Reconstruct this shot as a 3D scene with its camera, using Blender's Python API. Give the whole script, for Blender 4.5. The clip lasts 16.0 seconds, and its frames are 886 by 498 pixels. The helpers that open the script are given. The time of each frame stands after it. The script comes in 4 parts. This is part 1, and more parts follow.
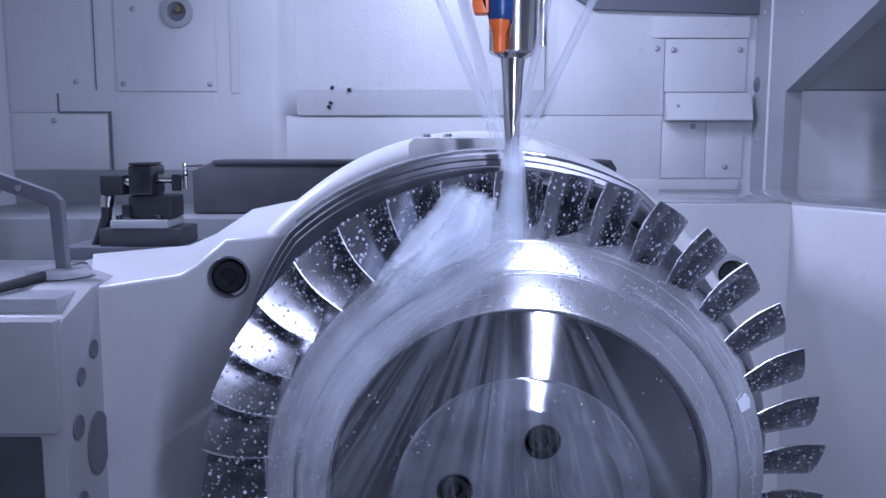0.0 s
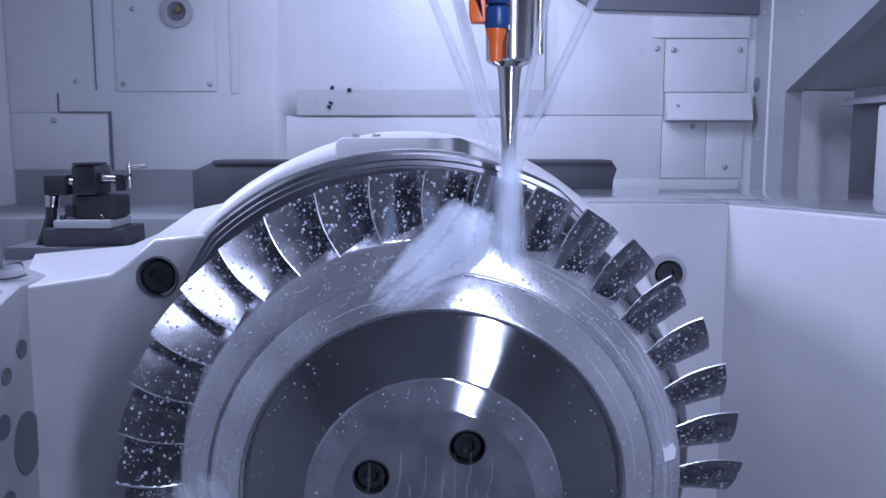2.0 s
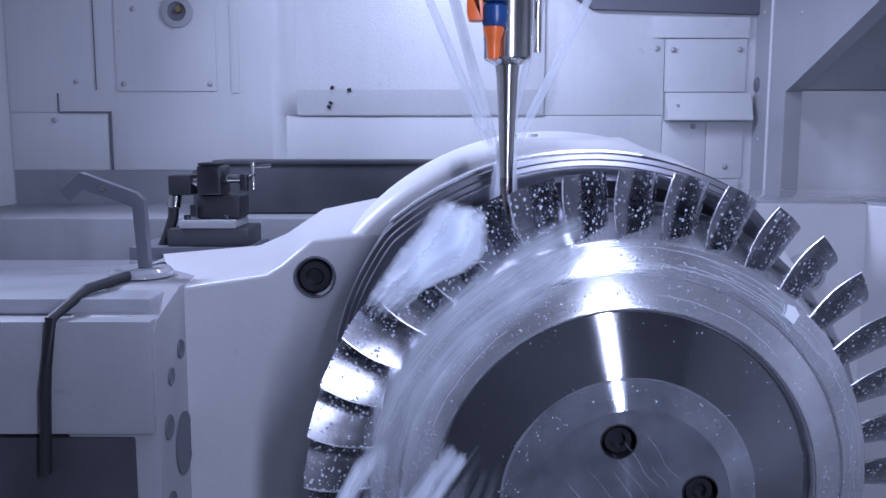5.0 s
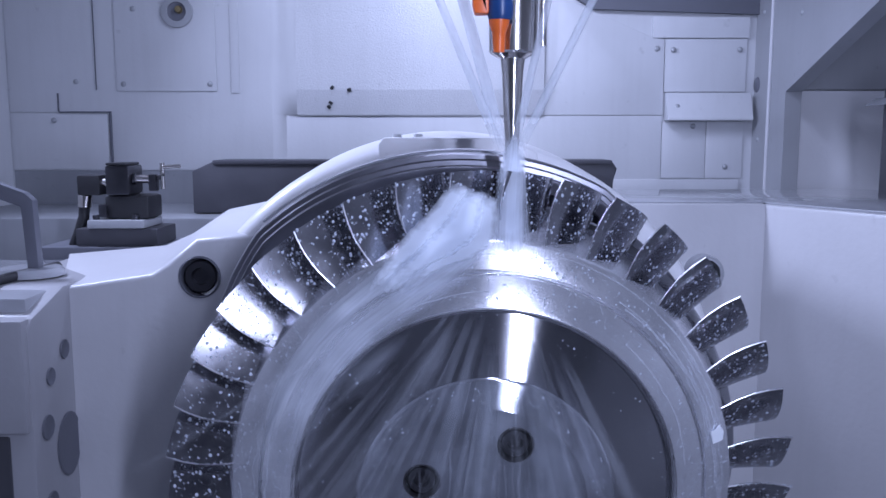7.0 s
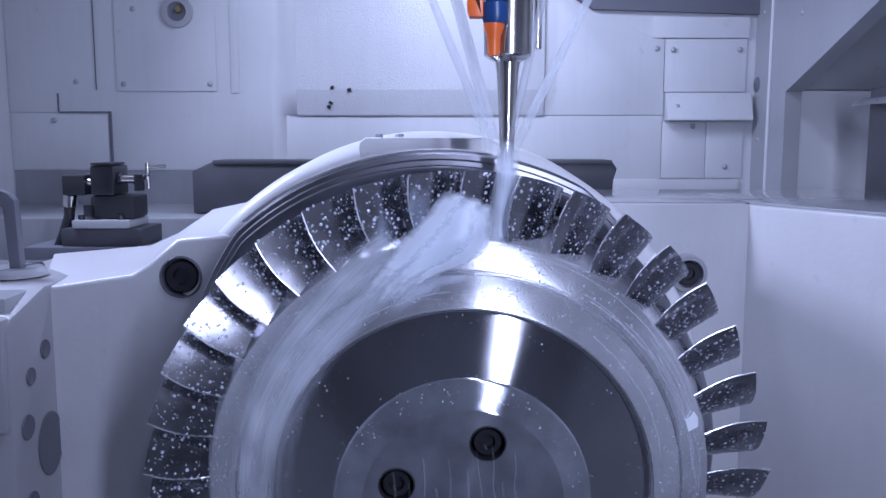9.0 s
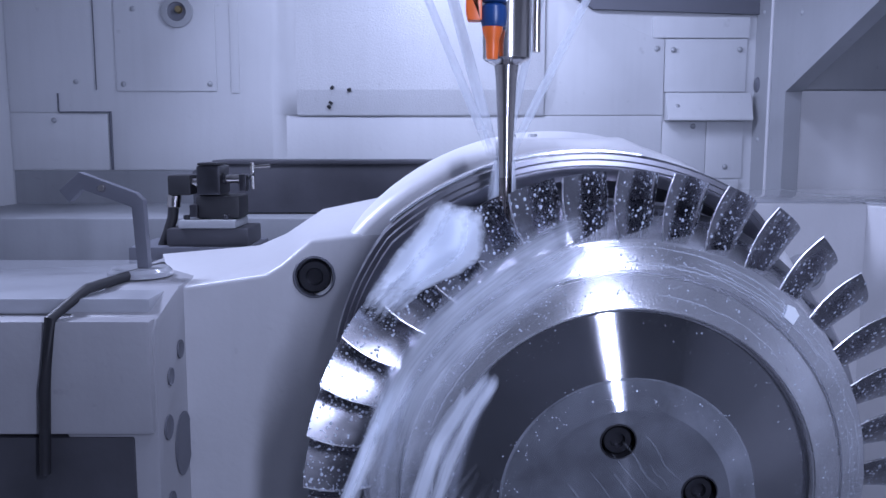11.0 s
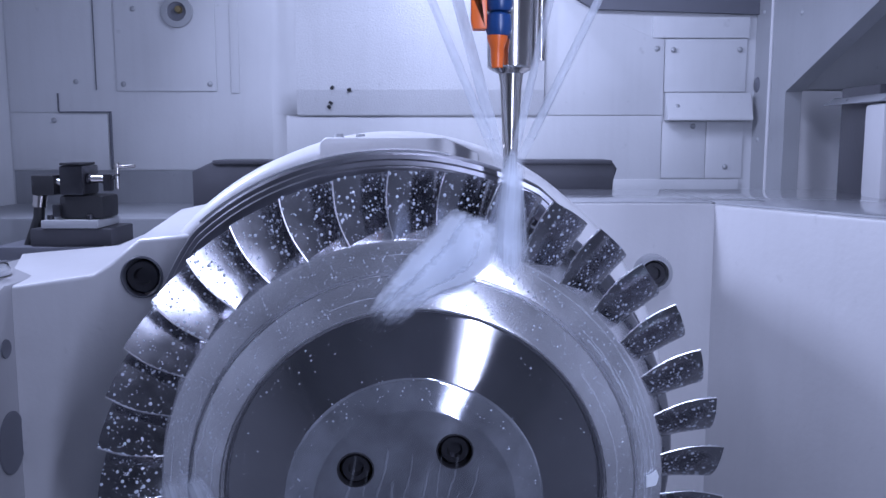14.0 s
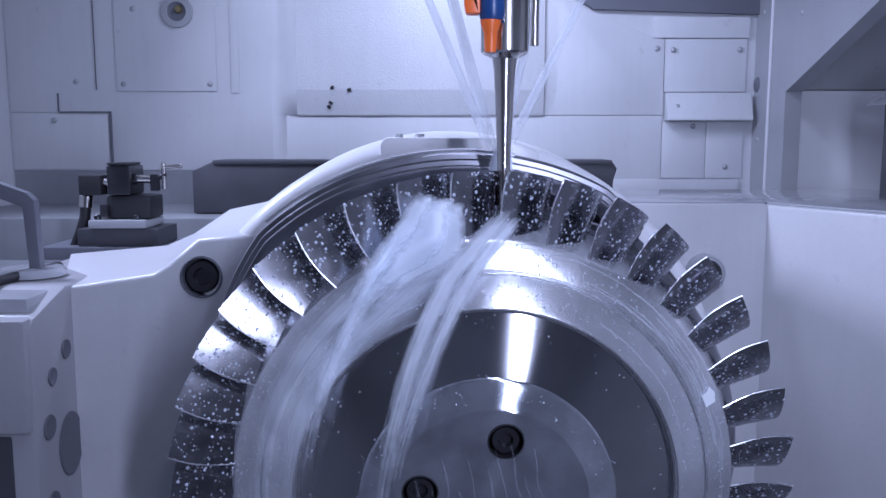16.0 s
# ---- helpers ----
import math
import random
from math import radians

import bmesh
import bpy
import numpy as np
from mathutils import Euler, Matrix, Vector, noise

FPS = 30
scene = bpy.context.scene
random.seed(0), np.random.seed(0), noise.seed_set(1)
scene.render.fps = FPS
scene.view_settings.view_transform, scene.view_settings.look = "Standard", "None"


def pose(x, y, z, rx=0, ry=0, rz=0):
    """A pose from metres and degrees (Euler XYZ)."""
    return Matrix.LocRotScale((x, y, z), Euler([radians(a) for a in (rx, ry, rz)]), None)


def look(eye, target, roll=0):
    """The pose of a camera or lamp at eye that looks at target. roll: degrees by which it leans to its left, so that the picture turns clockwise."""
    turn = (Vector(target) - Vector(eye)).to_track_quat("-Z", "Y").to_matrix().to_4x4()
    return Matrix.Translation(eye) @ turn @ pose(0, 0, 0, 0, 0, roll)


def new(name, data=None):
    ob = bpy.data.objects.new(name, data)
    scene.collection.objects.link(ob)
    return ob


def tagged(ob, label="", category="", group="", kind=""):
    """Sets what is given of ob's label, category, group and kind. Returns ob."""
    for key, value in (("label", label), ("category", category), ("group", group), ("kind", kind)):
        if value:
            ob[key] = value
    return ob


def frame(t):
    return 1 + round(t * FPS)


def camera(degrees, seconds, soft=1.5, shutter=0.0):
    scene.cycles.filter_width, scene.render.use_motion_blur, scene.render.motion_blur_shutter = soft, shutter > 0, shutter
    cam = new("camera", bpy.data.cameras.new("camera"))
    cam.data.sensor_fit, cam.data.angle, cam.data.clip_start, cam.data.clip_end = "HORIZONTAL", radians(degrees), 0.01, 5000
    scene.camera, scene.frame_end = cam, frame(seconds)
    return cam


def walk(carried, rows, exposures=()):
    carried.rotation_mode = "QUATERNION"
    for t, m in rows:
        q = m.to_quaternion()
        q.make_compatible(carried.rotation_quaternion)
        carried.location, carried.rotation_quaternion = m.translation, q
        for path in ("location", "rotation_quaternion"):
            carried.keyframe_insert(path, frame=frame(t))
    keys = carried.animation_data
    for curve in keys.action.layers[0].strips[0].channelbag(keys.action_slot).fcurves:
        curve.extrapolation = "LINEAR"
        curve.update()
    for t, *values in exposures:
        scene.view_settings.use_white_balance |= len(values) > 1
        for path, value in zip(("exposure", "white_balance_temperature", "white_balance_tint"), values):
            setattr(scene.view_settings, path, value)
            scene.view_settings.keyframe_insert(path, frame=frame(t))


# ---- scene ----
# The camera stands still in the front window, tilted a little down.
cam = camera(55.0, 16.0, soft=1.5, shutter=0.3)
walk(cam, [(0.0, pose(0, 0, 1.5, 82.7, 0, 0)), (16.0, pose(0, 0, 1.5, 82.7, 0, 0))])

# ---- light ----
world = bpy.data.worlds.new("machine_dark")
world.use_nodes = True
world.node_tree.nodes["Background"].inputs[0].default_value = (0.5, 0.6, 1.0, 1)
world.node_tree.nodes["Background"].inputs[1].default_value = 0.02
scene.world = world
scene.view_settings.exposure = 0.50


def area_lamp(name, eye, target, sx, sy, watts, colour=(0.575, 0.65, 1.0), spread=180):
    data = bpy.data.lights.new(name, "AREA")
    data.shape, data.size, data.size_y, data.energy, data.color = "RECTANGLE", sx, sy, watts, colour
    data.spread = radians(spread)
    ob = new(name, data)
    ob.matrix_world = look(eye, target)
    return ob


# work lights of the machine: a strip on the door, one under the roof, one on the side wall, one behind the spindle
area_lamp("lamp_door", (0.305, -0.06, 1.65), (0.0, 0.85, 1.30), 0.032, 0.58, 5.4)
area_lamp("lamp_roof", (0.20, 0.55, 2.30), (0.05, 0.95, 1.20), 0.07, 0.34, 2.5)
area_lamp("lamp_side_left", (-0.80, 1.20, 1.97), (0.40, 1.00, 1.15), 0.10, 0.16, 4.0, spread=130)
area_lamp("lamp_spindle", (0.02, 1.32, 1.98), (-0.02, 1.66, 1.45), 0.20, 0.12, 2.4)

# ---- materials ----


def material(name, colour, rough=0.5, metal=0.0, var=0.12, scale=6.0, bump=0.0, bump_scale=200.0, aniso=0.0, spots=0.0, coat=0.0, runs=0.0):
    """Paint or metal with blotches, grain, a fine relief and a few stains."""
    m = bpy.data.materials.new(name)
    m.use_nodes = True
    nt = m.node_tree
    b = nt.nodes["Principled BSDF"]
    tc = nt.nodes.new("ShaderNodeTexCoord")
    n1 = nt.nodes.new("ShaderNodeTexNoise")
    n1.inputs["Scale"].default_value, n1.inputs["Detail"].default_value = scale, 6
    n2 = nt.nodes.new("ShaderNodeTexNoise")
    n2.inputs["Scale"].default_value, n2.inputs["Detail"].default_value = bump_scale, 3
    for n in (n1, n2):
        nt.links.new(tc.outputs["Object"], n.inputs["Vector"])
    ramp = nt.nodes.new("ShaderNodeValToRGB")
    e = ramp.color_ramp.elements
    e[0].position, e[1].position = 0.3, 0.7
    e[0].color = (*[c * (1 - var) for c in colour], 1)
    e[1].color = (*[min(1, c * (1 + var)) for c in colour], 1)
    nt.links.new(n1.outputs["Fac"], ramp.inputs["Fac"])
    last = ramp.outputs["Color"]
    if spots:
        n3 = nt.nodes.new("ShaderNodeTexNoise")
        n3.inputs["Scale"].default_value, n3.inputs["Detail"].default_value = scale * 9, 4
        nt.links.new(tc.outputs["Object"], n3.inputs["Vector"])
        r3 = nt.nodes.new("ShaderNodeMapRange")
        r3.inputs["From Min"].default_value, r3.inputs["From Max"].default_value = 0.68, 0.76
        r3.inputs["To Max"].default_value = spots
        nt.links.new(n3.outputs["Fac"], r3.inputs["Value"])
        mix = nt.nodes.new("ShaderNodeMix")
        mix.data_type = "RGBA"
        mix.inputs[7].default_value = (*[c * 0.35 for c in colour], 1)
        nt.links.new(r3.outputs["Result"], mix.inputs[0])
        nt.links.new(last, mix.inputs[6])
        last = mix.outputs[2]
    if runs:  # dried coolant runs, long in z
        mp = nt.nodes.new("ShaderNodeMapping")
        mp.inputs["Scale"].default_value = (70, 70, 5)
        n4 = nt.nodes.new("ShaderNodeTexNoise")
        n4.inputs["Scale"].default_value, n4.inputs["Detail"].default_value = 1.0, 5
        nt.links.new(tc.outputs["Object"], mp.inputs["Vector"])
        nt.links.new(mp.outputs["Vector"], n4.inputs["Vector"])
        r4 = nt.nodes.new("ShaderNodeMapRange")
        r4.inputs["From Min"].default_value, r4.inputs["From Max"].default_value, r4.inputs["To Max"].default_value = 0.48, 0.75, runs
        nt.links.new(n4.outputs["Fac"], r4.inputs["Value"])
        mix4 = nt.nodes.new("ShaderNodeMix")
        mix4.data_type = "RGBA"
        mix4.inputs[7].default_value = (*[c * 0.5 for c in colour], 1)
        nt.links.new(r4.outputs["Result"], mix4.inputs[0])
        nt.links.new(last, mix4.inputs[6])
        last = mix4.outputs[2]
    nt.links.new(last, b.inputs["Base Color"])
    rr = nt.nodes.new("ShaderNodeMapRange")
    rr.inputs["To Min"].default_value, rr.inputs["To Max"].default_value = max(0.03, rough * 0.75), min(1, rough * 1.25)
    nt.links.new(n1.outputs["Fac"], rr.inputs["Value"])
    nt.links.new(rr.outputs["Result"], b.inputs["Roughness"])
    b.inputs["Metallic"].default_value = metal
    b.inputs["Coat Weight"].default_value = coat
    if aniso:
        b.inputs["Anisotropic"].default_value = aniso
        tan = nt.nodes.new("ShaderNodeTangent")
        tan.direction_type, tan.axis = "RADIAL", "Z"
        b.inputs["Anisotropic Rotation"].default_value = 0.25
        nt.links.new(tan.outputs["Tangent"], b.inputs["Tangent"])
    if bump:
        bp = nt.nodes.new("ShaderNodeBump")
        bp.inputs["Strength"].default_value, bp.inputs["Distance"].default_value = bump, 0.001
        nt.links.new(n2.outputs["Fac"], bp.inputs["Height"])
        nt.links.new(bp.outputs["Normal"], b.inputs["Normal"])
    return m


PAINT = material("enclosure_paint", (0.59, 0.60, 0.62), 0.38, 0, 0.06, 4, 0.25, 160, spots=0.25, runs=0.06)
PAINT_GLOSS = material("wet_panel_paint", (0.56, 0.57, 0.59), 0.30, 0, 0.05, 5, 0.9, 300, spots=0.15, runs=0.05)
STEEL_SHEET = material("sheet_steel", (0.38, 0.39, 0.41), 0.42, 0.2, 0.08, 5, 0.2, 150, spots=0.2, runs=0.06)
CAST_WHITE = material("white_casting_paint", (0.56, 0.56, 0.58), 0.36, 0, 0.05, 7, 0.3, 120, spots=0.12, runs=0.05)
WALL_GREY = material("stained_grey_paint", (0.27, 0.28, 0.30), 0.45, 0, 0.12, 6, 0.2, 150, spots=0.3, runs=0.1)
# casting white lifted where too little light reaches housing and recess panel
CAST_BRIGHT = material("lifted_white_paint", (0.80, 0.80, 0.82), 0.32, 0, 0.04, 7, 0.3, 120, spots=0.1)
# casting white darkened for the dimmer light on arm and end block
CAST_MID = material("shaded_white_paint", (0.34, 0.34, 0.36), 0.4, 0, 0.08, 7, 0.3, 120, spots=0.2, runs=0.05)
CAST_GREY = material("grey_wet_casting", (0.36, 0.37, 0.40), 0.3, 0, 0.12, 9, 0.05, 120, spots=0.3, coat=1.0)
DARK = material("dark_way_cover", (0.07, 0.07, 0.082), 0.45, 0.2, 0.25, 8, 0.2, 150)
BLACK = material("black_rubber", (0.02, 0.02, 0.024), 0.5, 0, 0.2, 20)
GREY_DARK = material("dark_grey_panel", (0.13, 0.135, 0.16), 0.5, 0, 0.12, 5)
DISC = material("turned_dark_steel", (0.46, 0.46, 0.49), 0.105, 1.0, 0.10, 12, 0.02, 900, aniso=0.98)
HUB = material("turned_bright_steel", (0.68, 0.69, 0.73), 0.22, 0.78, 0.2, 14, 0.14, 500, aniso=0.7, spots=0.4)
BLADE = material("milled_blade_steel", (0.37, 0.37, 0.40), 0.20, 1.0, 0.14, 60, 0.05, 300)
RIM_STEEL = material("dark_ground_steel", (0.27, 0.27, 0.30), 0.36, 1.0, 0.15, 20, 0.05, 700)
FLANGE = material("stained_flange_steel", (0.44, 0.46, 0.51), 0.125, 0.8, 0.25, 26, 0.03, 300, aniso=0.98, spots=0.5)
# brighter than the blades, so lit edges and rim steps show as highlights
EDGE = material("edge_highlight_steel", (0.80, 0.80, 0.83), 0.28, 1.0, 0.05, 40)
CHROME = material("polished_tool_steel", (0.62, 0.59, 0.57), 0.16, 1.0, 0.08, 20)
CARBIDE = material("coated_carbide", (0.30, 0.27, 0.26), 0.25, 1.0, 0.2, 60, 0.2, 300)
BLACK_STEEL = material("black_oxide_steel", (0.07, 0.07, 0.08), 0.32, 0.8, 0.2, 30)
ORANGE = material("orange_plastic", (0.90, 0.17, 0.03), 0.35, 0, 0.08, 40)
BLUE = material("blue_plastic", (0.015, 0.06, 0.20), 0.32, 0, 0.1, 40)
TAPE = material("white_tape", (0.8, 0.84, 0.88), 0.5, 0, 0.05, 60)
BRASS = material("dull_brass", (0.38, 0.30, 0.16), 0.4, 0.9, 0.2, 50)


def water_material(name, alpha, scale, stretch=(1, 1, 1), low=0.35, high=0.75, tint=(0.88, 0.93, 1.0)):
    """Foaming coolant: scatters white where it is thick and lets the view through where it is thin."""
    m = bpy.data.materials.new(name)
    m.use_nodes = True
    nt = m.node_tree
    nt.nodes.clear()
    out = nt.nodes.new("ShaderNodeOutputMaterial")
    clear, white, thin, both, mix = (nt.nodes.new("ShaderNode" + k) for k in
                                     ("BsdfTransparent", "BsdfDiffuse", "BsdfTranslucent", "MixShader", "MixShader"))
    white.inputs[0].default_value = thin.inputs[0].default_value = (*tint, 1)
    tc = nt.nodes.new("ShaderNodeTexCoord")
    mp = nt.nodes.new("ShaderNodeMapping")
    mp.inputs["Scale"].default_value = stretch
    ns = nt.nodes.new("ShaderNodeTexNoise")
    ns.inputs["Scale"].default_value, ns.inputs["Detail"].default_value, ns.inputs["Distortion"].default_value = scale, 5, 0.4
    mr = nt.nodes.new("ShaderNodeMapRange")
    mr.inputs["From Min"].default_value, mr.inputs["From Max"].default_value = low, high
    at = nt.nodes.new("ShaderNodeAttribute")
    at.attribute_name = "thick"
    mul, mul2 = nt.nodes.new("ShaderNodeMath"), nt.nodes.new("ShaderNodeMath")
    mul.operation = mul2.operation = "MULTIPLY"
    mul2.inputs[1].default_value = alpha
    ln = nt.links.new
    ln(tc.outputs["UV"], mp.inputs["Vector"])
    ln(mp.outputs["Vector"], ns.inputs["Vector"])
    ln(ns.outputs["Fac"], mr.inputs["Value"])
    ln(mr.outputs["Result"], mul.inputs[0])
    ln(at.outputs["Fac"], mul.inputs[1])
    ln(mul.outputs[0], mul2.inputs[0])
    both.inputs[0].default_value = 0.5
    ln(white.outputs[0], both.inputs[1])
    ln(thin.outputs[0], both.inputs[2])
    ln(mul2.outputs[0], mix.inputs[0])
    ln(clear.outputs[0], mix.inputs[1])
    ln(both.outputs[0], mix.inputs[2])
    ln(mix.outputs[0], out.inputs["Surface"])
    return m


def foam_material(name, alpha, fibres, lumps, low=0.62, high=1.05):
    """White water drawn into fibres along its flow, ragged where it thins out."""
    m = water_material(name, alpha, 1.0, fibres, 0.0, 1.0)
    nt = m.node_tree
    ns = next(n for n in nt.nodes if n.type == "TEX_NOISE")
    mr = next(n for n in nt.nodes if n.type == "MAP_RANGE")
    at = next(n for n in nt.nodes if n.type == "ATTRIBUTE")
    tc = next(n for n in nt.nodes if n.type == "TEX_COORD")
    mul2 = next(n for n in nt.nodes if n.type == "MATH" and abs(n.inputs[1].default_value - alpha) < 1e-6)
    mp, n2 = nt.nodes.new("ShaderNodeMapping"), nt.nodes.new("ShaderNodeTexNoise")
    mp.inputs["Scale"].default_value = lumps
    n2.inputs["Scale"].default_value, n2.inputs["Detail"].default_value = 1.0, 6
    add, add2 = nt.nodes.new("ShaderNodeMath"), nt.nodes.new("ShaderNodeMath")
    add.operation, add2.operation = "ADD", "MULTIPLY_ADD"
    add2.inputs[1].default_value = 0.9
    ln = nt.links.new
    ln(tc.outputs["UV"], mp.inputs["Vector"])
    ln(mp.outputs["Vector"], n2.inputs["Vector"])
    ln(ns.outputs["Fac"], add.inputs[0])
    ln(n2.outputs["Fac"], add.inputs[1])
    half = nt.nodes.new("ShaderNodeMath")
    half.operation = "MULTIPLY"
    half.inputs[1].default_value = 0.55
    ln(add.outputs[0], half.inputs[0])
    ln(at.outputs["Fac"], add2.inputs[0])
    ln(half.outputs[0], add2.inputs[2])
    ln(add2.outputs[0], mr.inputs["Value"])
    mr.inputs["From Min"].default_value, mr.inputs["From Max"].default_value = low, high
    ln(mr.outputs["Result"], mul2.inputs[0])
    return m


JET = water_material("coolant_jet", 0.55, 6, (1, 1.5, 1), -1.2, 0.6)
FOAM = foam_material("coolant_foam", 0.62, (22, 1.6, 1), (5, 3, 1), 0.75, 1.6)
STRAND = foam_material("coolant_strand", 0.9, (9, 1.5, 1), (3, 6, 1), 0.72, 1.35)
CREST_FOAM = foam_material("coolant_crest", 0.98, (1.6, 4.5, 1), (3, 8, 1), 0.66, 1.2)
THREAD = water_material("coolant_thread", 0.15, 5, (1, 2, 1), 0.1, 0.6)
CREEP = water_material("coolant_creep", 0.42, 5, (1, 2, 1), -0.2, 0.5)
MIST = foam_material("coolant_mist", 0.85, (14, 0.8, 1), (3, 2, 1), 0.6, 1.35)
drop = bpy.data.materials.new("water_drop")
drop.use_nodes = True
drop.node_tree.nodes["Principled BSDF"].inputs["Base Color"].default_value = (0.50, 0.54, 0.62, 1)
drop.node_tree.nodes["Principled BSDF"].inputs["Roughness"].default_value = 0.12
DROP = drop

# ---- mesh helpers ----


def mesh_of(name, bm, mat, smooth=40):
    me = bpy.data.meshes.new(name)
    bmesh.ops.recalc_face_normals(bm, faces=bm.faces)
    bm.to_mesh(me)
    bm.free()
    me.materials.append(mat)
    if smooth:
        me.shade_smooth()
        me.set_sharp_from_angle(angle=radians(smooth))
    return me


def part(name, bm, mat, parent=None, label="", smooth=40):
    """One mesh object, under a thing where parent is given."""
    ob = new(name, bm if isinstance(bm, bpy.types.Mesh) else mesh_of(name, bm, mat, smooth))
    ob.parent = parent
    return tagged(ob, label)


def thing(name, label, category, at=(0, 0, 0), group="", kind=""):
    ob = new(name)
    ob.empty_display_size = 0.05
    ob.location = at
    return tagged(ob, label, category, group, kind)


def box(bm, x0, x1, y0, y1, z0, z1, bevel=0.0):
    b = bmesh.new()
    vs = [b.verts.new((x, y, z)) for x in (x0, x1) for y in (y0, y1) for z in (z0, z1)]
    for f in ((0, 1, 3, 2), (4, 6, 7, 5), (0, 4, 5, 1), (2, 3, 7, 6), (0, 2, 6, 4), (1, 5, 7, 3)):
        b.faces.new([vs[i] for i in f])
    if bevel:
        bmesh.ops.bevel(b, geom=b.edges[:], offset=bevel, segments=2, affect="EDGES", profile=0.6)
    return merge(bm, b)


def merge(bm, b):
    me = bpy.data.meshes.new("tmp")
    b.to_mesh(me)
    b.free()
    if bm is None:
        bm = bmesh.new()
    bm.from_mesh(me)
    bpy.data.meshes.remove(me)
    return bm


def prism(bm, poly, a0, a1, plane="xz", bevel=0.0):
    """A flat outline pushed from a0 to a1 across its plane."""
    b = bmesh.new()
    put = {"xz": lambda p, q, a: (p, a, q), "yz": lambda p, q, a: (a, p, q), "xy": lambda p, q, a: (p, q, a)}[plane]
    lo, hi = ([b.verts.new(put(p, q, a)) for p, q in poly] for a in (a0, a1))
    n = len(poly)
    b.faces.new(lo)
    b.faces.new(hi)
    for i in range(n):
        b.faces.new((lo[i], lo[(i + 1) % n], hi[(i + 1) % n], hi[i]))
    bmesh.ops.recalc_face_normals(b, faces=b.faces)
    if bevel:
        bmesh.ops.bevel(b, geom=b.edges[:], offset=bevel, segments=2, affect="EDGES", profile=0.6)
    return merge(bm, b)


def loft(front, rear, y0, y1, holes=()):
    """A casting between two outlines of as many corners, with round holes in its front."""
    b = bmesh.new()
    lo = [b.verts.new((x, y0, z)) for x, z in front]
    hi = [b.verts.new((x, y1, z)) for x, z in rear]
    n = len(lo)
    b.faces.new(hi)
    for i in range(n):
        b.faces.new((lo[i], lo[(i + 1) % n], hi[(i + 1) % n], hi[i]))
    edges = [b.edges.get((lo[i], lo[(i + 1) % n])) for i in range(n)]
    for x, z, r in holes:
        vs = [b.verts.new((x + r * math.cos(2 * math.pi * k / 32), y0, z + r * math.sin(2 * math.pi * k / 32))) for k in range(32)]
        edges += [b.edges.new((vs[k], vs[(k + 1) % 32])) for k in range(32)]
    bmesh.ops.triangle_fill(b, use_beauty=False, edges=edges, normal=(0, -1, 0))
    bmesh.ops.recalc_face_normals(b, faces=b.faces)
    sharp = [e for e in b.edges if len(e.link_faces) == 2 and e.calc_face_angle(0) > 0.3 and all(v in lo for v in e.verts)]
    bmesh.ops.bevel(b, geom=sharp, offset=0.006, segments=3, affect="EDGES", profile=0.5)
    return b


def lathe(bm, profile, n=96, start=0.0, sweep=360.0, m=None, close=False):
    """Turns (radius, height) pairs about z."""
    b = bmesh.new()
    full = abs(sweep - 360) < 1e-6
    rows = []
    for i in range(n if full else n + 1):
        a = radians(start + sweep * i / n)
        rows.append([b.verts.new((r * math.cos(a), r * math.sin(a), h)) for r, h in profile])
    for i in range(n):
        p, q = rows[i], rows[(i + 1) % len(rows)]
        for j in range(len(profile) - 1):
            b.faces.new((p[j], q[j], q[j + 1], p[j + 1]))
        if close:
            b.faces.new((p[-1], q[-1], q[0], p[0]))
    if close and not full:
        b.faces.new(rows[0])
        b.faces.new(rows[-1])
    bmesh.ops.remove_doubles(b, verts=b.verts, dist=1e-6)
    if m is not None:
        bmesh.ops.transform(b, matrix=m, verts=b.verts)
    return merge(bm, b)


def rod(bm, p, q, r0, r1=None, n=20):
    p, q = Vector(p), Vector(q)
    m = Matrix.Translation(p) @ (q - p).to_track_quat("Z", "Y").to_matrix().to_4x4()
    h, r1 = (q - p).length, r0 if r1 is None else r1
    e = min(r0, r1, h) * 0.12
    return lathe(bm, [(0, 0), (r0 - e, 0), (r0, e), (r1, h - e), (r1 - e, h), (0, h)], n, m=m)


def hose(bm, pts, r, n=10):
    """A round bar through points."""
    b = bmesh.new()
    rings = []
    pts = [Vector(p) for p in pts]
    for i, p in enumerate(pts):
        d = (pts[min(i + 1, len(pts) - 1)] - pts[max(i - 1, 0)]).normalized()
        m = Matrix.Translation(p) @ d.to_track_quat("Z", "Y").to_matrix().to_4x4()
        rings.append([b.verts.new(m @ Vector((r * math.cos(k * 2 * math.pi / n), r * math.sin(k * 2 * math.pi / n), 0))) for k in range(n)])
    for s, t in zip(rings, rings[1:]):
        for k in range(n):
            b.faces.new((s[k], s[(k + 1) % n], t[(k + 1) % n], t[k]))
    b.faces.new(rings[0])
    b.faces.new(rings[-1])
    return merge(bm, b)


# The blisk's axis points forward, a little down and to one side: x stays across, y is up, z comes forward.
LEAN = radians(-2.67)
CENTRE = Vector((0.073, 0.80, 1.164))
YAW = 2.0
TABLE_FACE = Matrix((((1, 0, 0, 0)), (0, math.sin(LEAN), -math.cos(LEAN), 0), (0, math.cos(LEAN), math.sin(LEAN), 0), (0, 0, 0, 1)))
FACE = pose(0, 0, 0, 0, 0, YAW) @ TABLE_FACE
HUB_POSE = Matrix.Translation(CENTRE) @ FACE


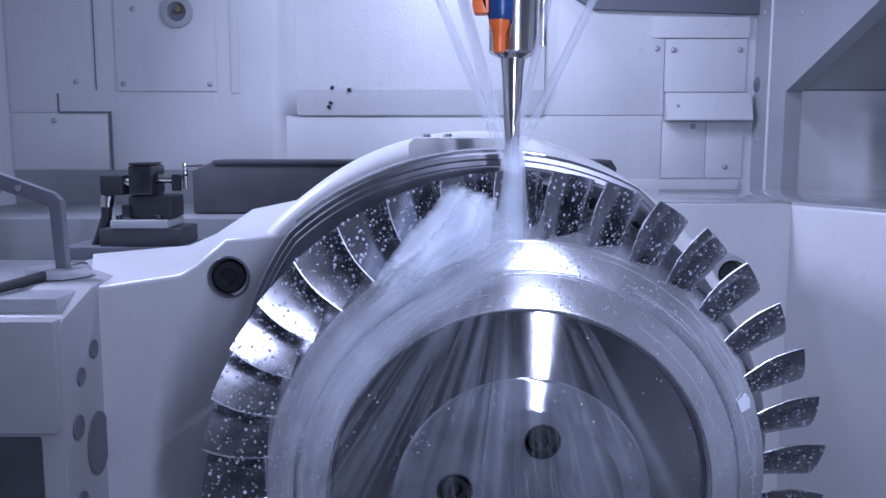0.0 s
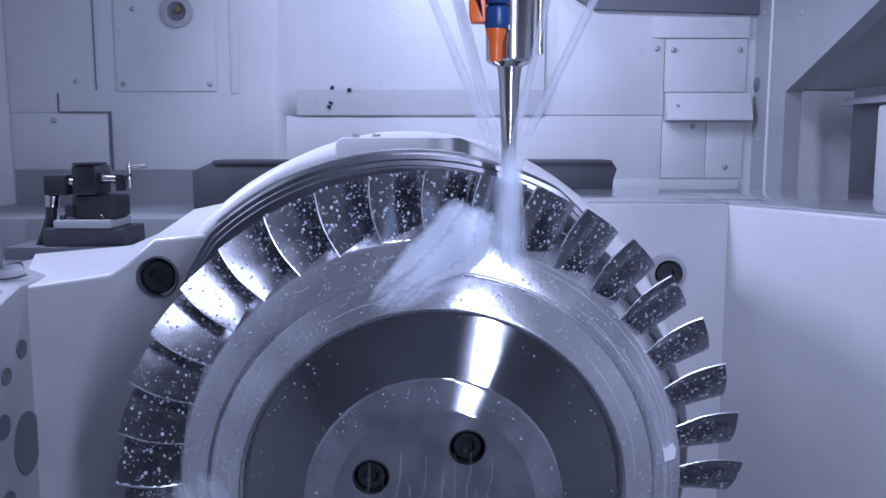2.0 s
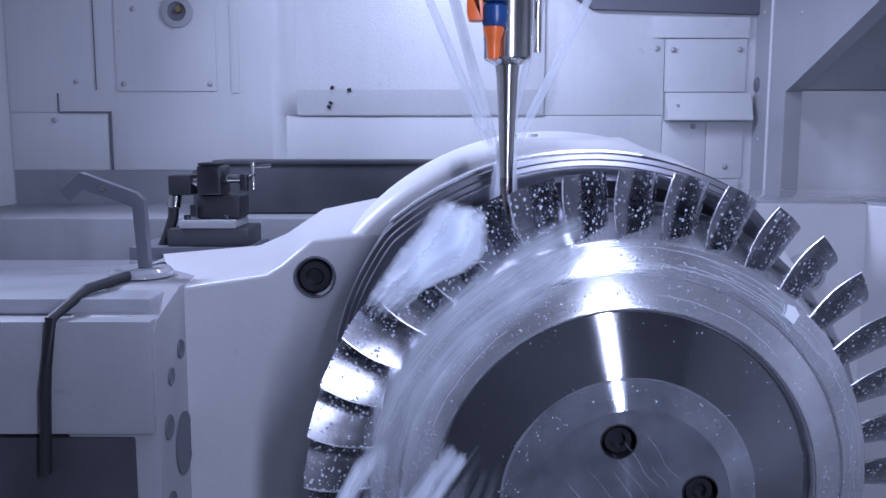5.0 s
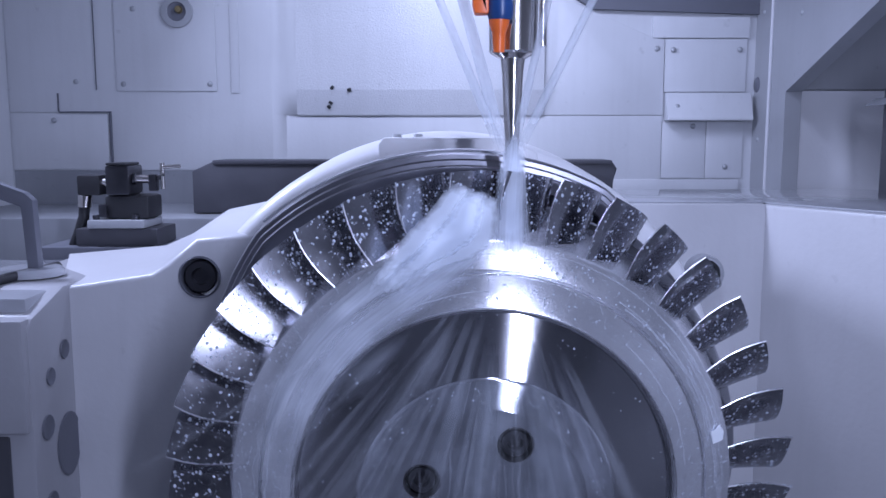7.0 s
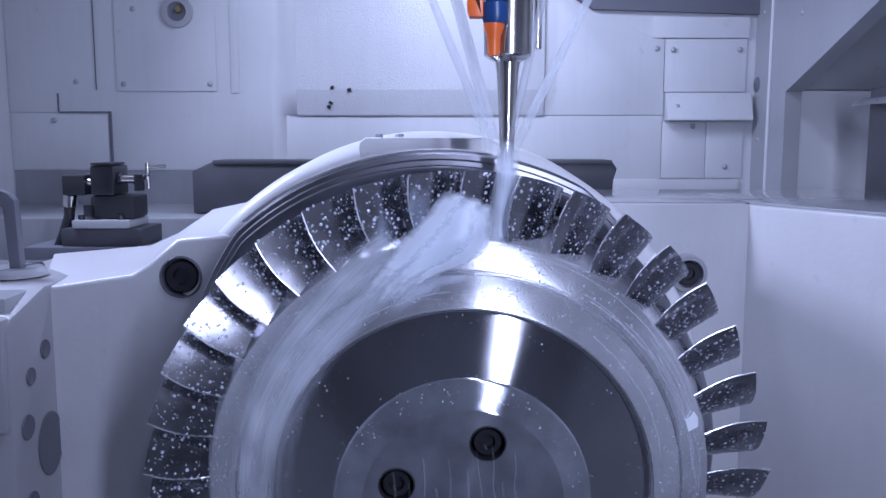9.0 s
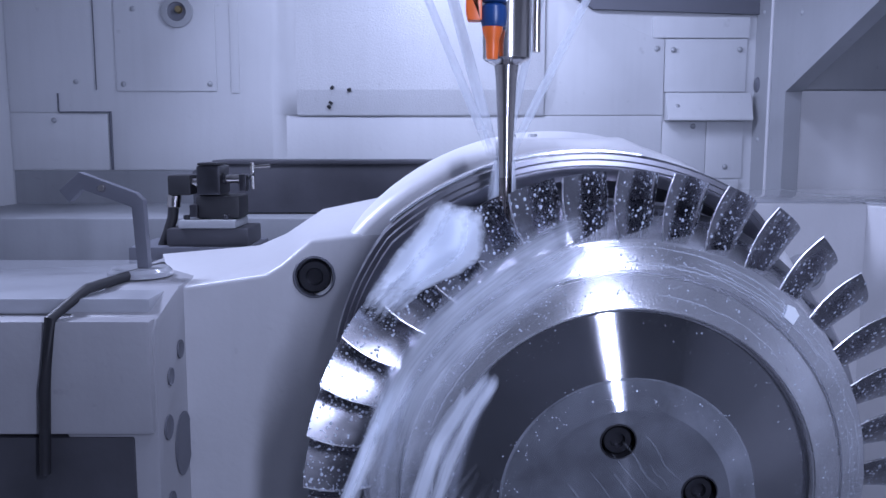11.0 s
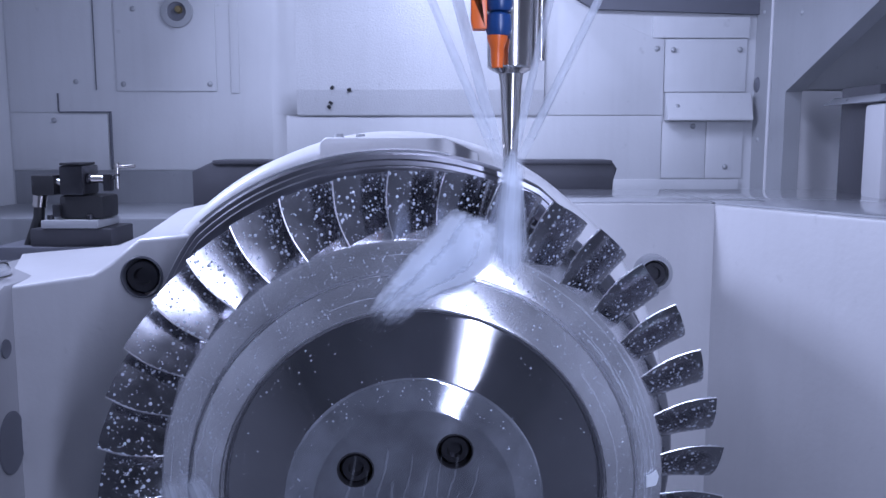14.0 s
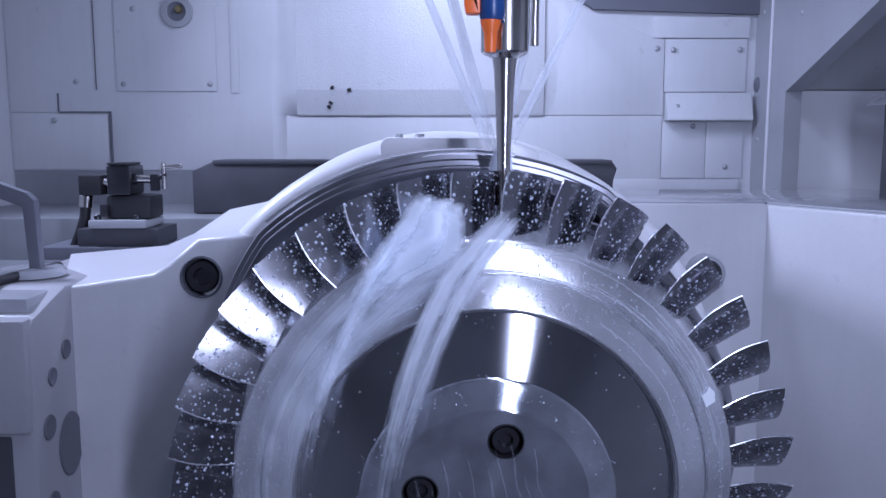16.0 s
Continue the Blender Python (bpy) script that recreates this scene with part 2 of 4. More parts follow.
def bolt_seat(name, parent, m, r, label="black socket cap screw in a round seat", mat=None):
    """A socket cap screw sunk in a counterbore, its axis along the local z of m."""
    seat = part("counterbore", lathe(None, [(r * 1.0, 0.0012), (r * 1.06, 0.0012), (r * 1.1, 0.0), (r * 1.1, -0.004), (r * 0.97, -0.012), (r * 0.97, -0.014), (0, -0.014)], 32, m=m), mat or BLACK, parent)
    bm = lathe(None, [(0, -0.0135), (0, -0.009), (r * 0.40, -0.009), (r * 0.46, -0.003), (r * 0.78, -0.003), (r * 0.86, -0.005), (r * 0.88, -0.013)], 24, m=m)
    return seat, part("cap_screw", bm, BLACK_STEEL, parent, label)


# ---- enclosure ----
def enclosure():
    back = part("wall_back", box(None, -1.10, 1.10, 1.752, 1.80, 0.2, 2.45), PAINT)
    tagged(back, "white painted sheet steel rear wall of the machine", "wall", kind="structure")
    sheets = [  # x0, x1, z0, z1, thickness, material
        ("hatch_cover", -0.659, -0.457, 1.598, 2.10, 0.013, PAINT),
        ("narrow_strip", -0.428, -0.411, 1.594, 2.30, 0.011, PAINT),
        ("lower_sheet", -0.318, 0.4442, 1.30, 1.549, 0.010, PAINT),
        ("stepped_plate", 0.4462, 0.611, 1.597, 1.7015, 0.008, PAINT),
        ("lower_plate", 0.4455, 0.5342, 1.423, 1.537, 0.008, PAINT),
        ("lower_plate", 0.5357, 0.610, 1.423, 1.537, 0.009, PAINT),
        ("base_strip", 0.30, 0.604, 1.388, 1.420, 0.016, PAINT),
        ("top_strip", 0.42, 0.614, 1.703, 1.744, 0.018, PAINT),
    ]
    for name, x0, x1, z0, z1, th, mat in sheets:
        part(name, box(None, x0, x1, 1.752 - 0.45 * th, 1.7515, z0, z1, 0.0008), mat, back)
    left_sheet = [(-0.878, 2.40), (-0.878, 1.5565), (-0.6765, 1.5565), (-0.6765, 1.4395), (-0.345, 1.4395), (-0.345, 2.40)]
    part("left_sheet", prism(None, left_sheet, 1.7493, 1.7516, "xz", 0.0008), PAINT, back)
    part("notched_sheet", prism(None, [(-0.878, 1.4395), (-0.680, 1.4395), (-0.680, 1.554), (-0.878, 1.554)], 1.7496, 1.7516, "xz", 0.0008), PAINT, back)
    # flat grey sheet stands in for the darkness of a recess
    part("recess_shade_sheet", box(None, -0.878, -0.320, 1.7504, 1.7516, 1.30, 1.4385), WALL_GREY, back, "stained grey sheet for the dark recess below the wall panels")
    for x0, x1, z0, z1 in ((-0.6775, -0.6725, 1.44, 1.5575), (-0.779, -0.6775, 1.5545, 1.5575), (-0.781, -0.778, 1.5575, 1.594), (-0.7015, -0.7000, 1.60, 2.30)):
        part("seam_strip", box(None, x0, x1, 1.7465, 1.7485, z0, z1), GREY_DARK, back)
    # the bulged bright panel behind the spindle, with its folded lower band
    part("spindle_panel", prism(None, [(1.750, 2.40), (1.732, 2.40), (1.732, 1.600), (1.742, 1.552), (1.743, 1.549), (1.750, 1.549)], -0.2945, 0.203, "yz", 0.0006), PAINT_GLOSS, back, "wet glossy panel splashed with coolant")
    part("sloped_cover", prism(None, [(0.205, 1.550), (0.445, 1.550), (0.445, 1.700), (0.415, 1.706), (0.244, 1.778), (0.205, 1.795)], 1.7465, 1.7515, "xz", 0.001), PAINT, back)
    part("sloped_ledge", prism(None, [(1.750, 1.594), (1.738, 1.594), (1.716, 1.543), (1.716, 1.539), (1.750, 1.539)], 0.449, 0.619, "yz", 0.001), PAINT, back)
    # dark sheet in place of the shade inside an opening
    part("opening_shade", prism(None, [(0.26, 1.782), (0.300, 1.758), (0.63, 1.748), (0.63, 2.40), (0.26, 2.40)], 1.738, 1.7515, "xz", 0.001), GREY_DARK, back)
    # soft return that folds the bulged panel back to the left sheet
    b = bmesh.new()
    cols = []
    for k in range(13):
        q = k / 12
        h = 0.5 - 0.5 * math.cos(math.pi * q)
        x = -0.347 + 0.0525 * q
        cols.append([b.verts.new((x, y0 + (y1 - y0) * h, z)) for y0, y1, z in ((1.7490, 1.7320, 2.40), (1.7490, 1.7320, 1.600), (1.7490, 1.7420, 1.552), (1.7490, 1.7475, 1.549), (1.7490, 1.7475, 1.4395))])
    for p, q in zip(cols, cols[1:]):
        for k in range(4):
            b.faces.new((p[k], p[k + 1], q[k + 1], q[k]))
    part("panel_return", b, PAINT, back, smooth=60)
    # round port with a dull brass fitting
    m = Matrix.Translation((-0.531, 1.746, 1.754)) @ pose(0, 0, 0, 90)
    part("port_ring", lathe(None, [(0.019, 0), (0.019, 0.006), (0.031, 0.006), (0.032, 0.0)], 32, m=m), STEEL_SHEET, back)
    part("port_plug", lathe(None, [(0, 0.002), (0.016, 0.002), (0.019, 0.004)], 24, m=m), GREY_DARK, back, "dark round port with a brass fitting")
    part("port_fitting", lathe(None, [(0, 0.010), (0.006, 0.010), (0.008, 0.002)], 16, m=Matrix.Translation((0.004, 0, 0.004)) @ m), BRASS, back)
    screw = mesh_of("screw_head", lathe(None, [(0, 0.0030), (0.0026, 0.0028), (0.0050, 0.0014), (0.0056, 0.0)], 14, m=pose(0, 0, 0, 90)), STEEL_SHEET)
    for x, y, z in ((-0.742, 1.745, 1.617), (-0.645, 1.738, 1.612), (-0.790, 1.741, 1.54), (0.430, 1.739, 1.682), (0.463, 1.739, 1.680), (0.597, 1.739, 1.680), (0.470, 1.728, 1.566), (0.508, 1.741, 1.528), (0.576, 1.741, 1.446),
                    (-0.470, 1.738, 1.612), (-0.62, 1.738, 1.76)):
        part("screw_head", screw, STEEL_SHEET, back).location = (x, 1.752 - 0.45 * (1.752 - y) if y > 1.735 else y, z)
    chip = mesh_of("chip", box(None, -0.003, 0.003, -0.002, 0.002, -0.004, 0.004, 0.001), BLACK)
    for x, z in ((-0.230, 1.566), (-0.226, 1.574), (-0.188, 1.600), (-0.222, 1.604)):
        c = part("metal_chip", chip, BLACK, back)
        c.location, c.rotation_euler = (x, 1.731 + (1.600 - min(z, 1.600)) * 0.21, z), (0, random.uniform(0, 3), 0)

    left = part("wall_left", box(None, -1.15, -0.882, -0.6, 1.752, 0.2, 2.45), PAINT)
    tagged(left, "white painted side wall of the machine", "wall", kind="structure")
    right = part("wall_right", prism(None, [(1.752, 1.30), (1.752, 2.45), (-0.6, 2.45), (-0.6, 2.34), (1.589, 1.588), (1.589, 1.30)], 0.630, 0.66, "yz"), STEEL_SHEET)
    tagged(right, "grey sheet steel side wall with a slanting edge", "wall", kind="structure")
    part("corner_bead", rod(None, (0.628, 1.665, 1.36), (0.628, 1.660, 2.40), 0.0035), CAST_WHITE, right)
    for y, z in ((1.533, 1.722), (1.713, 1.748), (1.72, 1.501), (1.55, 1.85)):
        part("screw_head", screw, STEEL_SHEET, right).matrix_local = pose(0.630, y, z, 0, 0, -90)
    part("stain_plug", lathe(None, [(0, 0.003), (0.012, 0.003), (0.016, 0)], 20, m=pose(0.63, 1.735, 1.61, 0, -90, 0)), GREY_DARK, right)
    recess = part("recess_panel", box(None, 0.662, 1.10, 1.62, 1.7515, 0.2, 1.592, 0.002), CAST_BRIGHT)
    tagged(recess, "pale panel inside the side recess", "wall panel", kind="structure")
    # added grey panel keeps the upper recess darker, where shadow lies
    dark = part("recess_shade_panel", box(None, 0.662, 1.10, 1.605, 1.7515, 1.593, 2.45, 0.002), STEEL_SHEET)
    tagged(dark, "grey steel panel for the shade above the side recess", "wall panel", kind="structure")
    tagged(part("wall_far_right", box(None, 1.10, 1.15, -0.6, 1.80, 0.2, 2.45), PAINT), "painted outer side wall", "wall", kind="structure")
    tagged(part("wall_front", box(None, -1.15, 1.15, -0.66, -0.6, 0.2, 2.45), STEEL_SHEET), "grey front door of the machine", "wall", kind="structure")
    tagged(part("ceiling", box(None, -1.15, 1.15, -0.66, 1.80, 2.45, 2.50), PAINT), "painted machine roof", "ceiling", kind="structure")
    tagged(part("floor", box(None, -1.15, 1.15, -0.66, 1.80, 0.15, 0.2), STEEL_SHEET), "steel chip pan floor", "floor", kind="structure")
    tagged(part("bed_ledge", box(None, -0.88, 1.10, 1.42, 1.752, 0.2, 1.37, 0.004), WALL_GREY), "grey steel bed ledge below the rear wall", "ledge", kind="structure")


def way_cover():
    t = thing("way_cover", "long black bellows cover below the rear wall", "cover", (-0.07, 1.5, 1.372))
    poly = [(-0.441, 1.372), (-0.441, 1.446), (-0.405, 1.462), (0.298, 1.462), (0.306, 1.450), (0.300, 1.430), (0.296, 1.372)]
    bm = prism(None, [(x + 0.07, z - 1.372) for x, z in poly], 0.0, 0.16, "xz", 0.003)
    part("cover_body", bm, DARK, t)
    part("cover_lip", box(None, -0.334, 0.366, -0.004, 0.10, 0.086, 0.093, 0.0015), DARK, t)
    part("cover_skirt", box(None, -0.372, 0.362, 0.004, 0.10, -0.55, -0.002, 0.002), DARK, t)
    return t


# ---- the moving carriage ----
def cradle():
    t = thing("trunnion_cradle", "white painted cast iron trunnion cradle carrying the work", "machine table", (0.073, 1.0, 0.45))
    at = Matrix.Translation((-0.073, -1.0, -0.45))

    def sub(name, bm, mat, label="", parent=None):
        bmesh.ops.transform(bm, matrix=at, verts=bm.verts)
        return part(name, bm, mat, parent or t, label)

    # left front plate, with its stepped top
    front = [(-0.412, 0.45), (-0.412, 1.329), (-0.306, 1.345), (-0.288, 1.356), (-0.252, 1.386), (-0.180, 1.393), (-0.05, 1.395), (-0.05, 0.45)]
    rear = [(-0.4995, 0.45), (-0.4995, 1.3385), (-0.361, 1.351), (-0.322, 1.368), (-0.270, 1.4025), (-0.196, 1.418), (-0.05, 1.420), (-0.05, 0.45)]
    sub("front_plate", loft(front, rear, 0.978, 1.205, [(-0.249, 1.342, 0.0238)]), CAST_WHITE)
    # arm that comes forward at the end
    side = [(0.875, 0.45), (0.875, 1.300), (0.885, 1.312), (0.965, 1.334), (1.205, 1.334), (1.205, 0.45)]
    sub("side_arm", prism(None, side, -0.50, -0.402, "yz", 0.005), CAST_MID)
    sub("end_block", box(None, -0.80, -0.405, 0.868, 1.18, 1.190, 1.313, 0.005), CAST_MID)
    sub("end_block_cap", box(None, -0.80, -0.415, 0.90, 1.20, 1.3135, 1.331, 0.004), CAST_GREY, "grey wet top of the end block")
    # dark box stands in for the shade of a recess
    sub("end_recess_shade", box(None, -0.80, -0.428, 0.872, 0.90, 0.60, 1.186, 0.003), DARK, "dark box for the shade in the recess below the end block")
    # flat dark discs stand in for the shade in round holes
    for y, z, r, s in ((0.955, 1.262, 0.011, 1), (0.918, 1.240, 0.010, 1), (0.905, 1.186, 0.014, 1), (0.955, 1.150, 0.030, 1.25), (0.905, 1.098, 0.014, 1)):
        m = Matrix.Translation((-0.4015, y, z)) @ pose(0, 0, 0, 0, 90, 0) @ Matrix.Diagonal((s, 1, 1, 1))
        sub("hole_shade", lathe(None, [(r, 0), (r, 0.0010), (r * 0.96, 0.0016), (r * 0.90, 0.0012), (0, 0.0012)], 24, m=m), GREY_DARK)
    sub("cable", hose(None, [(-0.520, 0.863, 1.15), (-0.515, 0.862, 1.24), (-0.506, 0.864, 1.316), (-0.490, 0.92, 1.338), (-0.472, 1.0, 1.340), (-0.455, 1.07, 1.341)], 0.006), BLACK, "black cable along the end block")
    # wide back plate and the wing on the other side
    sub("back_plate", box(None, -0.05, 0.461, 1.118, 1.42, 0.45, 1.4165, 0.005), CAST_WHITE)
    sub("plate_top", box(None, -0.05, 0.461, 1.130, 1.42, 1.4168, 1.4185, 0.0005), CAST_GREY, "wet grey ledge on the back plate")
    sub("wing", prism(None, [(0.458, 1.120), (0.605, 0.835), (0.75, 0.835), (0.75, 1.42), (0.458, 1.42)], 0.45, 1.4155, "xy", 0.005), CAST_WHITE)
    sub("wing_top", prism(None, [(0.4625, 1.128), (0.609, 0.842), (0.745, 0.842), (0.745, 1.42), (0.4625, 1.42)], 1.4158, 1.4186, "xy", 0.0005), CAST_GREY, "wet grey ledge on the wing")
    # the round rotary table housing with a flat cover on top
    m = Matrix.Translation(CENTRE) @ TABLE_FACE @ Matrix.Translation((-0.034, 0.002, 0))
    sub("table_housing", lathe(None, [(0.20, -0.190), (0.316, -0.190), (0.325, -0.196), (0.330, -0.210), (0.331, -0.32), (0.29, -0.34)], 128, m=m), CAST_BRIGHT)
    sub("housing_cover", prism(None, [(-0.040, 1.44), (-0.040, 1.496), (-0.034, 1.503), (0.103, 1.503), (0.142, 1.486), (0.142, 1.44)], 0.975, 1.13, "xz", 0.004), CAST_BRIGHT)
    for x in (-0.02, 0.005):
        sub("cover_screw", lathe(None, [(0, 0.004), (0.005, 0.004), (0.006, 0)], 14, m=pose(x, 1.0, 1.503)), STEEL_SHEET)
    for x, y, z, r in ((-0.249, 0.978, 1.342, 0.0225), (0.378, 1.118, 1.326, 0.0185)):
        m = Matrix.Translation((x, y, z)) @ pose(0, 0, 0, 90)
        if x > 0:
            sub("bolt_boss", lathe(None, [(r * 1.06, 0.0), (r * 1.08, 0.018), (r * 1.28, 0.018), (r * 1.34, 0.014), (r * 1.36, -0.012)], 40, m=m), CAST_GREY)
        bolt_seat("bolt", t, at @ Matrix.Translation((0, -0.018 if x > 0 else -0.0016, 0)) @ m, r, mat=CAST_GREY if x > 0 else GREY_DARK)
    return t


def guard_ring():
    t = thing("table_rim", "dark polished steel rim round the rotary table", "machine ring", CENTRE)
    prof = [(0.300, -0.128), (0.300, -0.086), (0.309, -0.080), (0.314, -0.080), (0.3155, -0.087), (0.320, -0.088), (0.3215, -0.093), (0.326, -0.094), (0.328, -0.100), (0.328, -0.128)]
    b = lathe(None, [(r - 0.0085, o) for r, o in prof], 96, 52, 104, close=True)
    for v in b.verts:  # the rim runs out behind the blades at both ends
        a, r = math.degrees(math.atan2(v.co.y, v.co.x)), v.co.xy.length
        k = 1 - (max(0, a - 132) * 0.0011 + max(0, 62 - a) * 0.0012) / r
        v.co.x, v.co.y = v.co.x * k, v.co.y * k
    bmesh.ops.transform(b, matrix=TABLE_FACE @ Matrix.Translation((-0.020, 0, 0)), verts=b.verts)
    part("rim", b, RIM_STEEL, t)
    # dark disc gives the gaps between the blades their shade
    part("gap_shade_plate", lathe(None, [(0.15, -0.1305), (0.290, -0.1305), (0.291, -0.134)], 96, m=TABLE_FACE @ Matrix.Translation((-0.014, 0, 0))), GREY_DARK, t, "dark plate for the shade in the blade gaps")
    part("rim_land", lathe(None, [(0.3285, -0.104), (0.331, -0.104), (0.331, -0.128), (0.3285, -0.128)], 96, 80, 50, m=TABLE_FACE @ Matrix.Translation((-0.022, 0.000, 0)) @ Matrix.Diagonal((0.972, 0.972, 1, 1)), close=True), HUB, t, "bright turned land of the rim")
    return t


def blade_mesh():
    """A twisted, cambered blade with a rounded leading edge; the leading edge lies along local x."""
    b = bmesh.new()
    ns, nc = 9, 10
    loops = []
    for i in range(ns + 1):
        s = i / ns
        r = 0.2425 + (0.3085 - 0.2425) * s
        turn = 10.2 - 0.7 * s
        depth = 0.054 - 0.008 * s
        bow = 0.9 * math.sin(math.pi * s)
        up, low = [], []
        for j in range(nc + 1):
            c = j / nc
            arc = -turn * c - 3.0 * math.sin(math.pi * c) * (1 - 0.3 * s) + bow * (1 - c)
            o = -0.001 - depth * c
            th = (0.0042 - 0.0014 * s) * (math.sqrt(max(c, 0.0)) * (1 - c) * 1.6 + 0.10)
            a = radians(arc)
            da = th / r / 2
            rr = r - 0.004 * c * s
            up.append((rr * math.cos(a + da), rr * math.sin(a + da), o + 0.25 * th))
            low.append((rr * math.cos(a - da), rr * math.sin(a - da), o - 0.25 * th))
        loops.append([b.verts.new(p) for p in up + low[::-1]])
    n = len(loops[0])
    for p, q in zip(loops, loops[1:]):
        for k in range(n):
            b.faces.new((p[k], p[(k + 1) % n], q[(k + 1) % n], q[k]))
    b.faces.new(loops[0])
    b.faces.new(loops[-1])
    return mesh_of("blade", b, BLADE, 50)


BLADES, BLADE_0, BOLT_0 = 37, 5.8 - 54.57, 0.0


def blisk():
    t = thing("bladed_disc", "bright milled steel bladed disc wet with coolant", "turbine disc", CENTRE)
    hub = lathe(None, [(0.12, -0.09), (0.225, -0.09), (0.255, -0.074), (0.262, -0.062), (0.2615, -0.055), (0.2455, -0.002), (0.2445, 0.001), (0.242, 0.0035), (0.2178, 0.0104), (0.2170, 0.0085), (0.2152, 0.0085), (0.2146, 0.0132),
                       (0.2135, 0.0145), (0.1875, 0.0235), (0.1850, 0.0250), (0.1832, 0.0252), (0.1820, 0.0240), (0.1812, 0.0190)], 160)
    part("rim_hub", hub, HUB, t, "bright turned steel rim with cutting marks")
    face = lathe(None, [(0.1812, 0.0192), (0.1795, 0.0182), (0.1215, 0.0358)], 160)
    part("disc_face", face, DISC, t, "dark turned steel face")
    cone = lathe(None, [(0.1215, 0.0358), (0.1205, 0.0371), (0.1185, 0.0379), (0.0975, 0.0445), (0.0955, 0.0456), (0.0940, 0.0460)], 160)
    part("inner_cone", cone, FLANGE, t, "turned cone with a milky film of coolant")
    # inner flange with four screw holes
    b = bmesh.new()
    rings = [(0, 0, 0.0940, 96)] + [(0.0657 * math.cos(radians(a)), 0.0657 * math.sin(radians(a)), 0.0170, 28) for a in (0, 90, 180, 270)]
    edges = []
    for x, y, r, n in rings:
        vs = [b.verts.new((x + r * math.cos(2 * math.pi * k / n), y + r * math.sin(2 * math.pi * k / n), 0.0460)) for k in range(n)]
        edges += [b.edges.new((vs[k], vs[(k + 1) % n])) for k in range(n)]
    bmesh.ops.triangle_fill(b, use_beauty=True, edges=edges, normal=(0, 0, 1))
    part("inner_flange", b, FLANGE, t, "dark turned inner flange with drying coolant")
    for a in (0, 90, 180, 270):
        m = Matrix.Translation((0.0657 * math.cos(radians(a)), 0.0657 * math.sin(radians(a)), 0.0458))
        bolt_seat("bolt", t, m, 0.0158)
    rng = random.Random(3)
    for k in range(10):  # thin runs of coolant drying on the flange
        x, y0, y1, o = -0.06 + 0.0125 * k + rng.uniform(-0.004, 0.004), rng.uniform(0.02, 0.06), rng.uniform(-0.05, 0.0), 0.0466
        pts = [(x + rng.uniform(-0.004, 0.004) * q, y0 + (y1 - y0) * q, o) for q in (0, 0.33, 0.66, 1)]
        w = rng.uniform(0.0006, 0.0016)
        run = sheet("dried_run", [((px - w, py, pz), (px + w, py, pz)) for px, py, pz in pts], THREAD, t, nu=4, nv=10, ends=(0.05, 0.3))
        run.matrix_local = pose(0, 0, 0, 0, 0, -66)
    # rings of highlight colour between the steps of the rim, and wavy lines of coolant that creep along it
    for r, o in ((0.1840, 0.0251), (0.2140, 0.0142)):
        part("highlight_ring", lathe(None, [(r - 0.0008, o), (r - 0.0004, o + 0.0008), (r + 0.0004, o + 0.0008), (r + 0.0008, o - 0.0003)], 160), EDGE, t, "bright ring for the edge highlight")
    for k in range(26):
        r0 = rng.choice((rng.uniform(0.220, 0.240), rng.uniform(0.220, 0.240), rng.uniform(0.190, 0.210)))
        a0, span, w = rng.uniform(0, 360), rng.uniform(14, 48), rng.uniform(0.00025, 0.0006)
        rows, drift = [], 0.0
        for q in range(15):
            drift += rng.uniform(-0.0017, 0.0017)
            r = r0 + max(-0.003, min(0.003, drift))
            o = (0.0035 + (0.242 - r) * 0.286 if r > 0.2165 else 0.0145 + (0.2135 - r) * 0.346) + 0.0006
            c, s2 = math.cos(radians(a0 + span * q / 14)), math.sin(radians(a0 + span * q / 14))
            rows.append((((r - w) * c, (r - w) * s2, o), ((r + w) * c, (r + w) * s2, o)))
        sheet("creeping_line", rows, CREEP, t, nu=3, nv=60, edge=0.2, ends=(0.05, 0.05))
    part("rear_rim", lathe(None, [(0.255, -0.064), (0.272, -0.066), (0.275, -0.069), (0.275, -0.098), (0.19, -0.100)], 120), DISC, t, "dark steel rear rim behind the blades")
    part("fixture", lathe(None, [(0.10, -0.088), (0.19, -0.088), (0.19, -0.14), (0.10, -0.14)], 64), STEEL_SHEET, t)
    me = blade_mesh()
    for i in range(BLADES):
        part("blade", me, BLADE, t).matrix_local = pose(0, 0, 0, 0, 0, BLADE_0 + i * 360 / BLADES)
    edge = hose(None, [(r * math.cos(radians(b2)), r * math.sin(radians(b2)), 0.0006) for r, b2 in ((0.2425 + 0.0655 * k / 9, 0.9 * math.sin(math.pi * k / 9)) for k in range(10))], 0.0007, 8)
    edge = mesh_of("leading_edge", edge, EDGE)
    for ob in [o for o in t.children if o.name.startswith("blade")]:
        part("leading_edge", edge, EDGE, ob)
    # a scrap of white tape on the rim
    a = radians(-53.8)
    m = pose(0, 0, 0, 0, 0, math.degrees(a)) @ Matrix.Translation((0.2335, 0, 0.0072)) @ pose(0, 0, 0, 0, 17, 0)
    b = prism(None, [(-0.007, -0.008), (0.004, -0.0075), (0.0068, 0.001), (0.004, 0.0085), (-0.001, 0.0055), (-0.0075, 0.0045)], 0.0, 0.0012, "xy")
    bmesh.ops.transform(b, matrix=m, verts=b.verts)
    part("tape_scrap", b, TAPE, t, "torn scrap of white tape")
    # drops of coolant that cling to the rim and the face
    rng = random.Random(5)
    b = bmesh.new()
    verts, faces = [], []

